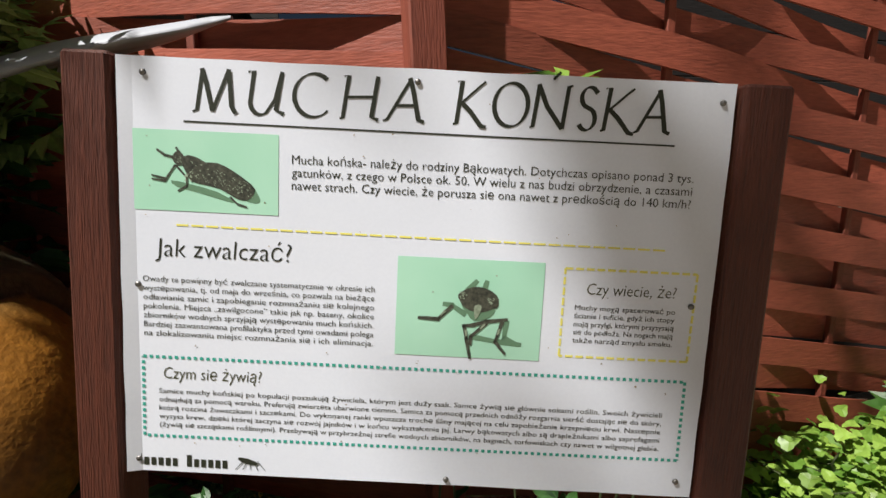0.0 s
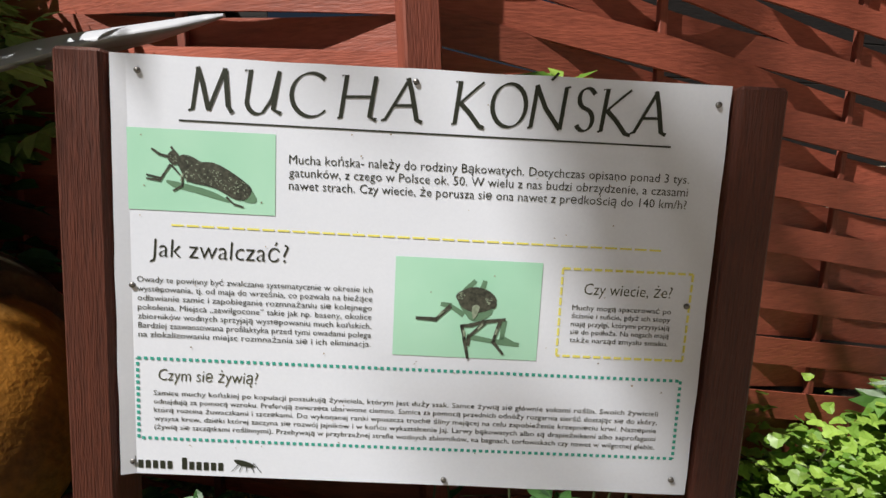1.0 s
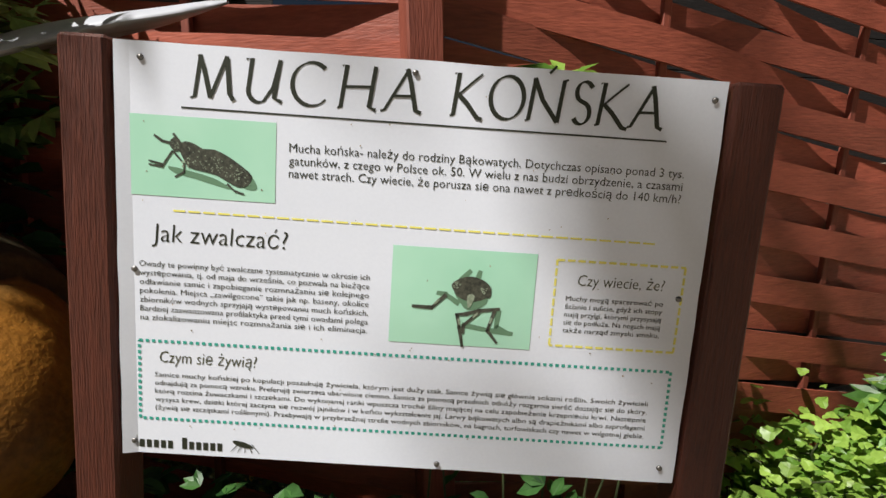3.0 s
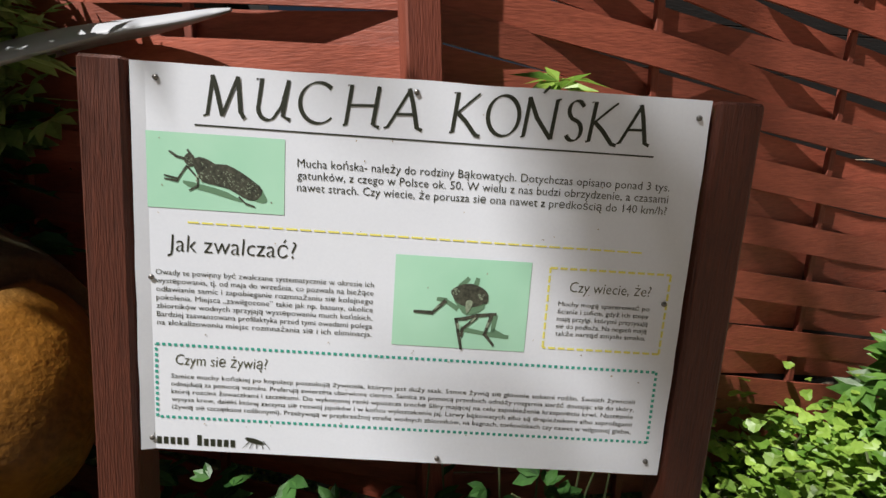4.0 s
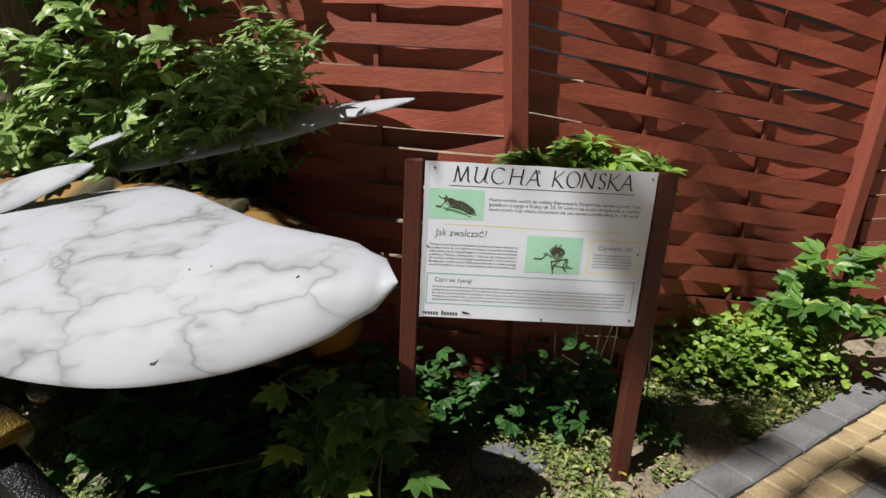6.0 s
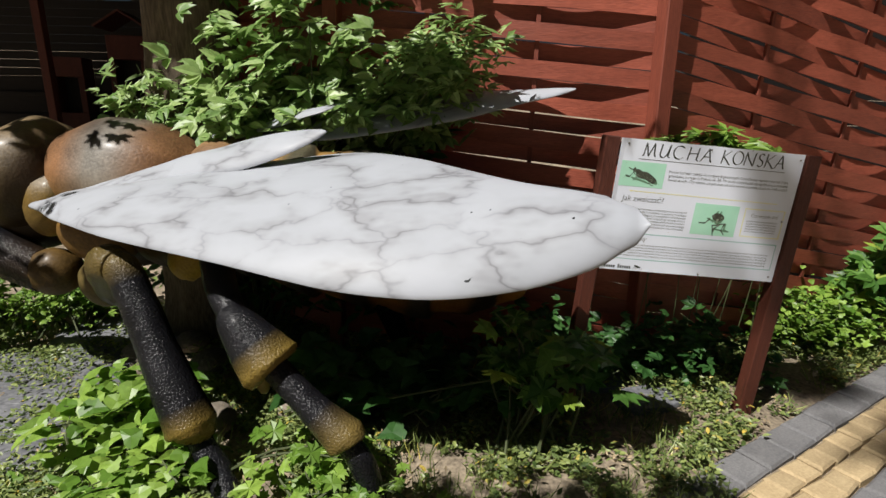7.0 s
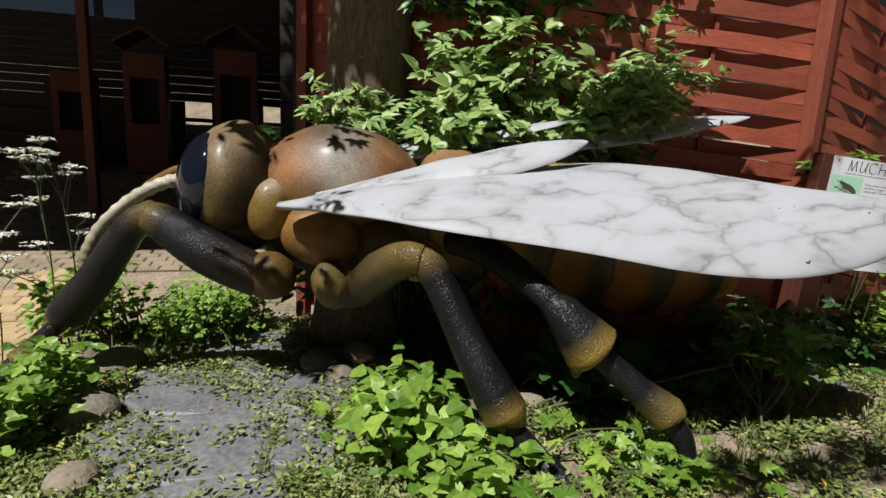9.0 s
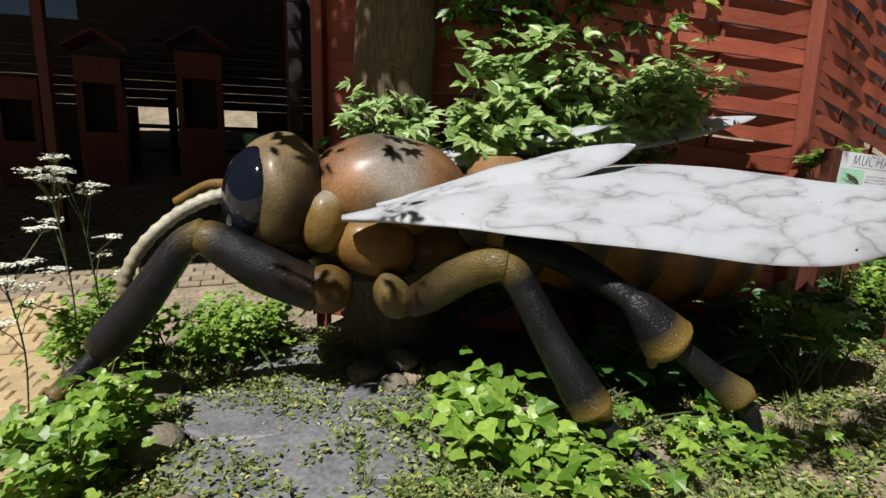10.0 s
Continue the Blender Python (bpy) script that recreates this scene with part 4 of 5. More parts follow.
FLY.wing((-3.0, 1.66, 1.22), (-0.50, 1.215, 1.575), (18, 18), lambda q: -FAR_LO(q), lambda q: -FAR_UP(q), 0.05, (0.02, 0.02), 3, 16)
FLY.wing((-2.9, 1.52, 1.12), (-1.73, 1.06, 1.47), (15, 15), lambda q: -HIND_LO(q), lambda q: -HIND_UP(q), 0.04, (0.02, 0.02), 3, 10)


def finish_fly():
    me = mesh_from("giant_fly_sculpture", FLY.v, FLY.f)
    att = me.color_attributes.new("paint", "FLOAT_COLOR", "POINT")
    flat = []
    for c in FLY.c:
        flat += [*c, 1.0]
    att.data.foreach_set("color", flat)
    for mat in (RESIN, LEG_RESIN, EYE_GLOSS, WING):
        me.materials.append(mat)
    me.polygons.foreach_set("material_index", FLY.m)
    me.shade_smooth()
    ob = new("giant_fly_sculpture", me)
    tagged(ob, "giant painted resin fly sculpture with white wings standing in the bed", "statue")


finish_fly()


# ---- tree ----
def build_tree():
    t = thing("tree", "tall tree with rough grey-brown bark behind the sculpture", "tree")
    path, rad = smooth_path([(-2.85, 1.98, -0.25), (-2.87, 1.97, 0.25), (-2.88, 1.95, 1.2), (-2.84, 1.96, 2.4), (-2.88, 2.0, 3.6), (-2.8, 2.1, 5.2), (-2.7, 2.2, 7.0)],
                            [0.42, 0.315, 0.275, 0.265, 0.25, 0.20, 0.09], 14)
    sides = 40
    v, f = sweep(path, rad, sides)
    out = []
    for i, p in enumerate(v):
        c = path[i // sides]
        a = i % sides / sides * 2 * math.pi
        ridge = 0.05 * abs(noise.noise(Vector((math.cos(a) * 5, math.sin(a) * 5, p.z * 1.1)))) + 0.03 * noise.noise(Vector((math.cos(a) * 9, math.sin(a) * 9, p.z * 3)))
        out.append(c + (p - c) * (1 + 2.0 * ridge))
    trunk = mesh_object("trunk", mesh_from("trunk", out, f), BARK, t, smooth=True)
    rng = random.Random(5)
    tips = []
    for b in range(9):
        z = 3.2 + b * 0.42
        ang = b * 2.4 + 0.5
        d = Vector((math.cos(ang), math.sin(ang), 0.45))
        s = Vector((-2.88, 2.0, z))
        ln = rng.uniform(1.5, 2.6)
        pts = [s, s + d * ln * 0.4 + Vector((0, 0, 0.1)), s + d * ln * 0.75, s + d * ln + Vector((0, 0, 0.2))]
        pp, rr = smooth_path(pts, [0.09, 0.06, 0.04, 0.015], 5)
        bv, bf = sweep(pp, rr, 8)
        mesh_object("limb", mesh_from("limb", bv, bf), BARK, t, smooth=True)
        tips += pp[4:]
    # unseen limbs added beneath the shading leaf clumps
    for s, e in (((-2.85, 1.98, 3.0), (-3.0, 0.25, 4.5)), ((-2.85, 1.98, 3.3), (-4.1, 0.5, 4.7)), ((-2.84, 2.0, 3.7), (-3.5, 0.7, 5.0))):
        pp, rr = smooth_path([s, (Vector(s) + Vector(e)) / 2 + Vector((0, 0, 0.25)), e], [0.08, 0.05, 0.015], 6)
        bv, bf = sweep(pp, rr, 8)
        mesh_object("limb", mesh_from("limb", bv, bf), BARK, t, smooth=True)
    return t, tips


TREE, TIPS = build_tree()

# ---- leaves ----
OVAL = ([(0, 0, 0), (0.22, 0.30, 0.05), (0, 0.34, -0.02), (-0.22, 0.30, 0.05), (0.20, 0.62, 0.03), (0, 0.66, -0.04), (-0.20, 0.62, 0.03), (0, 1, -0.10)],
        [(0, 1, 2), (0, 2, 3), (1, 4, 5, 2), (2, 5, 6, 3), (4, 7, 5), (5, 7, 6)])
LANCE = ([(0, 0, 0), (0.17, 0.40, 0.03), (0, 0.42, -0.02), (-0.17, 0.40, 0.03), (0, 1, -0.12)], [(0, 1, 2), (0, 2, 3), (1, 4, 2), (2, 4, 3)])


def lobed(points):
    """A palmate leaf outline, fanned from the middle."""
    vs, fs = [(0, 0.42, -0.03)], []
    ring = [(0, 0, 0)] + points + [(-x, y, z) for x, y, z in reversed(points[:-1])]
    vs += ring
    n = len(ring)
    for i in range(n):
        fs.append((0, 1 + i, 1 + (i + 1) % n))
    return vs, fs


MAPLE = lobed([(0.12, 0.02, 0.0), (0.38, -0.06, -0.04), (0.34, 0.14, 0.03), (0.58, 0.36, -0.07), (0.34, 0.40, 0.03), (0.44, 0.72, -0.06), (0.20, 0.62, 0.04), (0.15, 0.80, 0.0), (0, 1.05, -0.12)])
HOP = lobed([(0.18, -0.06, 0.0), (0.40, 0.12, -0.03), (0.36, 0.42, 0.03), (0.24, 0.56, 0.03), (0.10, 0.85, -0.03), (0, 1.0, -0.10)])


def leaf_mesh(name, shape, items):
    """Many leaves in one mesh. items: place, the way it points, the way its face looks, size."""
    tv = np.array(shape[0], float)
    n, k = len(items), len(tv)
    P = np.array([i[0] for i in items], float)
    D = np.array([i[1] for i in items], float)
    N = np.array([i[2] for i in items], float)
    S = np.array([i[3] for i in items], float)
    D /= np.linalg.norm(D, axis=1)[:, None] + 1e-9
    X = np.cross(D, N)
    X /= np.linalg.norm(X, axis=1)[:, None] + 1e-9
    N = np.cross(X, D)
    V = P[:, None, :] + S[:, None, None] * (tv[None, :, 0:1] * X[:, None, :] + tv[None, :, 1:2] * D[:, None, :] + tv[None, :, 2:3] * N[:, None, :])
    faces = [tuple(j + i * k for j in f) for i in range(n) for f in shape[1]]
    me = bpy.data.meshes.new(name)
    me.from_pydata(V.reshape(-1, 3).tolist(), [], faces)
    me.update()
    return me


def rnd_dir(rng, up=0.0, spread=1.0):
    a = rng.uniform(0, 2 * math.pi)
    return Vector((math.cos(a) * spread, math.sin(a) * spread, up + rng.uniform(-0.4, 0.4)))


def face_up(rng, tilt=0.6):
    return Vector((rng.uniform(-tilt, tilt), rng.uniform(-tilt, tilt) - 0.15, 1))


def shrub(name, label, category, stems, leaf, material, rng, per, size, leaflets=1, spread=0.16, stem_r=0.006, droop=0.0, group="", lean=0.35, first=0.25):
    """Stems from the ground (or a bough) with leaves or leaf fans along their upper parts."""
    t = thing(name, label, category, group)
    items = []
    for pts in stems:
        pp, rr = smooth_path(pts, [stem_r * (1.3 - 0.9 * i / (len(pts) - 1)) for i in range(len(pts))], 5)
        v, f = sweep(pp, rr, 5)
        mesh_object("stem", mesh_from("stem", v, f), STEM, t)
        for _ in range(per):
            j = int(len(pp) * (first + (1 - first) * rng.random() ** 0.7))
            base = pp[min(j, len(pp) - 1)] + Vector((rng.gauss(0, spread), rng.gauss(0, spread), rng.gauss(0, spread * 0.75)))
            d = rnd_dir(rng, 0.1 - droop)
            nrm = face_up(rng) + Vector((-0.5 * lean, -lean, 0))
            s = size * rng.uniform(0.6, 1.25)
            if leaflets == 1:
                items.append((base, d, nrm, s))
            else:
                side = d.cross(nrm).normalized()
                for q in range(leaflets):
                    a = (q - (leaflets - 1) / 2) * 0.62
                    items.append((base + d * 0.15 * s, d * math.cos(a) + side * math.sin(a) + Vector((0, 0, rng.uniform(-0.25, 0.1))), nrm, s * (1 - 0.16 * abs(a))))
    tagged(mesh_object("foliage", leaf_mesh("foliage", leaf, items), material, t), kind="stuff")
    return t


rng = random.Random(11)
items = []
TO_SUN = Vector((-0.50, -0.42, 1.0))


def shade_clump(items, rng, spot, t, spread, n, size=0.14):
    """Leaves added t up the sunbeam from a spot, to keep that spot in shade."""
    c = Vector(spot) + TO_SUN * t
    for _ in range(n):
        p = c + Vector((rng.gauss(0, spread), rng.gauss(0, spread), rng.gauss(0, spread)))
        items.append((p, rnd_dir(rng, -0.2), face_up(rng, 0.9), size * rng.uniform(0.7, 1.3)))


# unseen clumps put where fence, trunk, ground and body need shade
for x in (-1.36, -1.6, -1.85, -2.1, -2.35, -2.6, -2.85, -3.1, -3.4):
    for z in (1.9, 2.1, 2.3, 2.5, 2.75):
        shade_clump(items, rng, (x - 0.12 * (z - 2.0), 1.63 + max(0, -1.86 - x) * 0.5, z), 2.9, 0.085, 26)
for x in (-3.55, -3.35, -3.15, -2.95):
    for z in (0.9, 1.1, 1.3, 1.5, 1.7):
        shade_clump(items, rng, (x, 1.63 + (-1.86 - x) * 0.57, z), 3.6, 0.085, 24)
for x in (-3.08, -2.93, -2.78, -2.62):
    for z in (1.80, 2.0, 2.2, 2.4):
        shade_clump(items, rng, (x, 1.72, z), 2.7, 0.08, 18)
for x in (-1.25, -1.05, -0.85, -0.65, -0.45, -0.25, -0.08):
    for y in (-0.04, 0.07):
        shade_clump(items, rng, (x - 0.08, y, 0.05), 4.3, 0.045, 13, 0.12)
for k in range(7):
    for m in range(3):
        x = -1.08 + 0.16 * k
        shade_clump(items, rng, (x, 1.27 - 0.2 * (x + 0.05), 0.38 + 0.16 * m), 3.0, 0.075, 22, 0.13)
for k in range(6):
    for z in (0.06, 0.2, 0.34):
        shade_clump(items, rng, (-0.1 + 0.15 * k, 1.29 + 0.05 * k, z), 4.2, 0.06, 16, 0.13)
for spot in ((-3.38, 1.0, 0.56), (-3.42, 1.02, 0.44), (-3.04, 0.90, 0.50), (-2.86, 0.86, 0.60)):
    shade_clump(items, rng, spot, 2.2, 0.055, 15, 0.10)
for x in (-1.3, -1.45, -1.6):
    shade_clump(items, rng, (x, 1.21 - 0.10 * (x + 1.0), 1.52 + 0.13 * (x + 1.0)), 1.1, 0.055, 13, 0.09)
e1 = TO_SUN.cross(Vector((0, 1, 0))).normalized()
e2 = TO_SUN.cross(e1).normalized()
for cx, cy, turn in ((-3.02, 1.10, 0.2), (-2.92, 1.13, 1.6), (-2.86, 1.26, 0.9), (-2.98, 1.24, 3.6)):
    for q in range(5):
        a = turn + (q - 2) * 0.75
        items.append((Vector((cx, cy, 1.30)) + TO_SUN * 1.3, e1 * math.cos(a) + e2 * math.sin(a), TO_SUN, 0.072))
for spot, n in (((-3.40, 1.45, 1.27), 36), ((-3.40, 1.36, 1.12), 36)):
    shade_clump(items, rng, spot, 2.2, 0.065, n, 0.10)
for tip in TIPS:
    if tip.y < 2.0:
        continue
    for _ in range(55):
        p = tip + Vector((rng.gauss(0, 0.45), rng.gauss(0, 0.45), rng.gauss(0, 0.3)))
        if p.z > 2.75 and p.y > 1.6:
            items.append((p, rnd_dir(rng, -0.2), face_up(rng, 0.9), rng.uniform(0.10, 0.18)))
tagged(mesh_object("crown_and_shade_clumps", leaf_mesh("crown_and_shade_clumps", OVAL, items), LEAF, TREE), kind="stuff")


def build_shade_tree():
    t = thing("shade_tree", "tall tree across the path that dapples the sign with shade", "tree")
    path, rad = smooth_path([(-6.6, -8.2, -0.3), (-6.5, -8.0, 4.0), (-6.2, -7.4, 9.0), (-5.9, -6.8, 13.0)], [0.35, 0.26, 0.18, 0.04], 8)
    v, f = sweep(path, rad, 16)
    mesh_object("trunk", mesh_from("trunk", v, f), BARK, t, smooth=True)
    leaves = []
    for spot, n, w in (((0.30, 0.66, 1.08), 16, 0.16), ((0.46, 0.66, 0.95), 26, 0.14), ((0.95, 1.5, 1.35), 40, 0.22), ((0.475, 0.62, 1.22), 16, 0.06), ((0.465, 0.62, 1.02), 18, 0.06), ((0.455, 0.62, 0.84), 16, 0.06), ((0.9, 0.35, 0.0), 30, 0.10), ((1.35, 0.7, 0.0), 30, 0.10)):
        shade_clump(leaves, rng, spot, 11.5, w, n, 0.17)
    for _ in range(500):
        a, q = rng.uniform(0, 6.28), rng.uniform(0.4, 2.2)
        leaves.append((Vector((-8.5 + q * math.cos(a), -9.5 + q * math.sin(a), rng.uniform(9, 14))), rnd_dir(rng), face_up(rng, 0.8), 0.18))
    tagged(mesh_object("crown_and_shade_clumps", leaf_mesh("crown_and_shade_clumps", OVAL, leaves), LEAF, t), kind="stuff")


build_shade_tree()


def arc(rng, base, top, sag=0.1):
    b, t = Vector(base), Vector(top)
    mid = b.lerp(t, 0.55) + Vector((rng.gauss(0, 0.05), rng.gauss(0, 0.05), sag))
    return [b, mid, t]


# bush leaning over the sculpture
stems = [arc(rng, (-2.2 + rng.uniform(-0.4, 0.3), 1.85, -0.05), (rng.uniform(-2.5, -1.12), rng.uniform(1.12, 1.55), rng.uniform(1.34, 1.66)), 0.18) for _ in range(40)]
stems += [arc(rng, (-2.2 + rng.uniform(-0.3, 0.3), 1.85, 0.2), (rng.uniform(-2.45, -1.55), rng.uniform(1.30, 1.55), rng.uniform(1.70, 1.95)), 0.18) for _ in range(12)]
BUSH = shrub("elder_bush", "leafy green bush leaning over the sculpture's back", "bush", stems, OVAL, LEAF_PALE, rng, 22, 0.125, 5, 0.085, lean=0.7)
stems = [arc(rng, (-2.75 + rng.uniform(-0.2, 0.2), 1.72, 0.1), (rng.uniform(-3.25, -2.55), rng.uniform(1.50, 1.68), rng.uniform(1.42, 1.70)), 0.2) for _ in range(11)]
shrub("sapling_shoots", "pale green shoots growing at the tree trunk's foot", "bush", stems, LANCE, LEAF_PALE, rng, 18, 0.11, 5, 0.07, lean=0.7)
stems = [arc(rng, (-1.9 + rng.uniform(-0.7, 0.5), 2.0, 2.9), (rng.uniform(-2.5, -0.85), rng.uniform(1.50, 1.62), rng.uniform(2.05, 2.55)), 0.05) for _ in range(34)]
shrub("hanging_boughs", "dark green leafy boughs hanging before the fence", "branch", stems, OVAL, LEAF, rng, 26, 0.12, 5, 0.10, droop=0.3)
stems = [arc(rng, (-1.6 + rng.uniform(-0.2, 0.2), 1.55, 1.2), (rng.uniform(-1.35, -0.86), rng.uniform(1.02, 1.26), rng.uniform(1.44, 1.90)), 0.2) for _ in range(20)]
shrub("bush_bough", "dark leafy bough reaching over the far wing", "branch", stems, LANCE, LEAF_PALE, rng, 14, 0.11, 5, 0.06)
# leaves added close before the fence to block the sun from it
fence_shade = []
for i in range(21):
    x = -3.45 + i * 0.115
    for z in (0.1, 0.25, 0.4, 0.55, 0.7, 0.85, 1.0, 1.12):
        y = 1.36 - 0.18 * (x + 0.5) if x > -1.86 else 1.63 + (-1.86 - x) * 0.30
        shade_clump(fence_shade, rng, (x, y, z), 0.16, 0.05, 7, 0.13)
tagged(mesh_object("fence_shade_leaves", leaf_mesh("fence_shade_leaves", OVAL, fence_shade), LEAF_DARK, BUSH), kind="stuff")
# plants behind the sign
stems = [arc(rng, (x + rng.uniform(-0.05, 0.05), 1.16, 0.0), (x, 1.14 + rng.uniform(-0.03, 0.03), z), 0.05) for x, z in ((-0.03, 1.31), (0.00, 1.28), (0.22, 1.33), (0.29, 1.36), (0.36, 1.31), (0.32, 1.24), (0.57, 1.27), (0.60, 1.24), (0.12, 1.1), (0.40, 1.1))]
shrub("tall_weed", "tall green weed growing up behind the sign", "plant", stems, LANCE, LEAF_LUSH, rng, 12, 0.115, 5, 0.022, 0.0028, first=0.86)
# bush beside the sign, against the fence
stems = [arc(rng, (rng.uniform(0.85, 1.75), rng.uniform(1.38, 1.65), 0), (rng.uniform(0.85, 1.80), rng.uniform(1.32, 1.62), rng.uniform(0.10, 0.38)), 0.05) for _ in range(46)]
shrub("low_bush", "lush light-green bush at the foot of the fence", "bush", stems, HOP, LEAF_LUSH, rng, 34, 0.05, 1, 0.08)
stems = [arc(rng, (1.62 + rng.uniform(-0.2, 0.2), 1.50, 0), (rng.uniform(1.40, 1.80), rng.uniform(1.35, 1.55), rng.uniform(0.40, 0.76)), 0.1) for _ in range(10)]
shrub("creeper_shoots", "green creeper shoots with five-fingered leaves by the fence", "plant", stems, OVAL, LEAF, rng, 9, 0.125, 5, 0.07)
# maple seedlings between sculpture and sign
stems = [arc(rng, (rng.uniform(-0.95, -0.6), rng.uniform(0.30, 0.62), 0), (rng.uniform(-0.98, -0.52), rng.uniform(0.28, 0.62), rng.uniform(0.28, 0.62)), 0.05) for _ in range(14)]
shrub("maple_seedling", "maple seedlings with broad lobed leaves beside the sign", "plant", stems, MAPLE, LEAF, rng, 4, 0.135, 1, 0.05, first=0.6)
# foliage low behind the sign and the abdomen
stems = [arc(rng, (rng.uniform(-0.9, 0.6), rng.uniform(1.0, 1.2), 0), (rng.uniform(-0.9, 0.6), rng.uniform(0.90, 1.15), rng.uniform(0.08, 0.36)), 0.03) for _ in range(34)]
shrub("creeper", "creeper behind the sign, its green darkened for the shade", "plant", stems, OVAL, LEAF_DARK, rng, 16, 0.075, 3, 0.07)
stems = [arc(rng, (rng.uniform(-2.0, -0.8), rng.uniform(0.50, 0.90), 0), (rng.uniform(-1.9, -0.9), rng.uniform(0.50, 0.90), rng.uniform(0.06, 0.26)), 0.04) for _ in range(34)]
shrub("shaded_seedlings", "seedlings under the sculpture's wing, their green darkened for the shade", "plant", stems, HOP, LEAF_DARK, rng, 7, 0.13, 1, 0.07)
# sunny front patches
for n, (x0, x1, y0, y1, h, label) in enumerate((
        (-2.90, -2.40, 0.20, 0.75, 0.19, "bright green hop-like plants under the sculpture's middle leg"),
        (-2.35, -1.25, -0.15, 0.28, 0.11, "bright green low plants in front of the sculpture"),
        (-2.62, -2.05, -0.10, 0.30, 0.10, "light green seedlings in the sunny bed"))):
    stems = [arc(rng, (rng.uniform(x0, x1), rng.uniform(y0, y1), ground_z(x0, 0)), (rng.uniform(x0, x1), rng.uniform(y0, y1), ground_z(x0, 0) + h * rng.uniform(0.5, 1.5)), 0.04) for _ in range(40)]
    stems = [q for q in stems if (Vector(q[2]) - Vector((-2.12, 0.06, q[2][2]))).length > 0.24]
    shrub("ground_plants", label, "plant", stems, HOP if n != 1 else MAPLE, LEAF_LUSH, rng, 6, 0.105 if n == 0 else 0.085, 1, 0.06, group="low plants")
# head end of the bed
stems = [arc(rng, (rng.uniform(-4.25, -3.6), rng.uniform(1.6, 2.5), -0.14), (rng.uniform(-4.3, -3.6), rng.uniform(1.6, 2.4), rng.uniform(-0.02, 0.22)), 0.05) for _ in range(46)]
shrub("ground_elder", "sunlit light-green ground elder beyond the sculpture's leg", "plant", stems, OVAL, LEAF_LUSH, rng, 24, 0.055, 3, 0.07, lean=0.6)
stems = [arc(rng, (rng.uniform(-4.68, -4.32), rng.uniform(0.35, 1.15), -0.17), (rng.uniform(-4.75, -4.28), rng.uniform(0.3, 1.1), rng.uniform(-0.05, 0.22)), 0.05) for _ in range(34)]
shrub("nettles", "green nettles along the bed's paved edge", "plant", stems, HOP, LEAF_LUSH, rng, 17, 0.07, 1, 0.05, lean=0.6)
stems = [arc(rng, (rng.uniform(-4.95, -4.4), rng.uniform(1.6, 2.2), -0.17), (rng.uniform(-5.0, -4.4), rng.uniform(1.55, 2.2), rng.uniform(0.05, 0.55)), 0.05) for _ in range(30)]
shrub("tall_herbs", "green herbs round the white flowers at the bed's corner", "plant", stems, OVAL, LEAF_LUSH, rng, 15, 0.075, 3, 0.06)


def build_umbel(x, y, z, h):
    t = thing("cow_parsley", "white-flowered cow parsley at the corner of the bed", "flower", "cow parsley")
    r = random.Random(int(h * 1000))
    sv, sf, fl, lv = [], [], [], []
    main, _ = smooth_path([(x, y, z), (x + 0.02, y, z + h * 0.5), (x - 0.03, y, z + h)], [1, 1, 1], 5)
    heads = []
    for k in range(7):
        a = main[5 + min(k, 4)]
        tip = a + Vector((r.uniform(-0.16, 0.16), r.uniform(-0.12, 0.12), r.uniform(0.10, 0.30)))
        heads.append((a, tip))
    tubes = [(main, 0.005)] + [([a, a.lerp(b, 0.5) + Vector((0, 0, 0.02)), b], 0.003) for a, b in heads]
    for _, tip in heads:
        for _ in range(13):
            q = tip + Vector((r.gauss(0, 0.033), r.gauss(0, 0.033), 0.035 + r.gauss(0, 0.006)))
            tubes.append(([tip, q], 0.0012))
            for _ in range(7):
                fl.append((q + Vector((r.gauss(0, 0.009), r.gauss(0, 0.009), r.gauss(0, 0.003))), rnd_dir(r, 0), Vector((0, -0.3, 1)), 0.021))
    for pts, rad in tubes:
        v, f = sweep(pts, [rad] * len(pts), 4)
        sf += [tuple(i + len(sv) for i in q) for q in f]
        sv += v
    mesh_object("stems", mesh_from("stems", sv, sf), STEM, t)
    tagged(mesh_object("blossom", leaf_mesh("blossom", OVAL, fl), WHITE_FLOWER, t), kind="stuff")


build_umbel(-4.82, 1.75, -0.2, 1.22)
build_umbel(-4.70, 1.78, -0.2, 1.10)
build_umbel(-4.98, 1.50, -0.2, 0.75)


# ---- weeds and litter over the bed ----
def in_bed(x, y):
    if x > -0.05 and (x + 0.03) * 0.523 - (y - 0.26) * 0.852 > -0.02:
        return False
    if x < -4.15 and x < -4.42 - (y - 0.4) * 0.30:
        return False
    return y > -0.45 - 0.1 * math.sin(x)


def scatter(n, seed, area, dens):
    r = random.Random(seed)
    out = []
    while len(out) < n:
        x, y = r.uniform(area[0], area[1]), r.uniform(area[2], area[3])
        if in_bed(x, y) and noise.noise(Vector((x * 1.9, y * 1.9, seed))) + 0.5 * noise.noise(Vector((x * 6, y * 6, seed))) > dens + r.uniform(-0.25, 0.25):
            out.append((x, y, r))
    return out


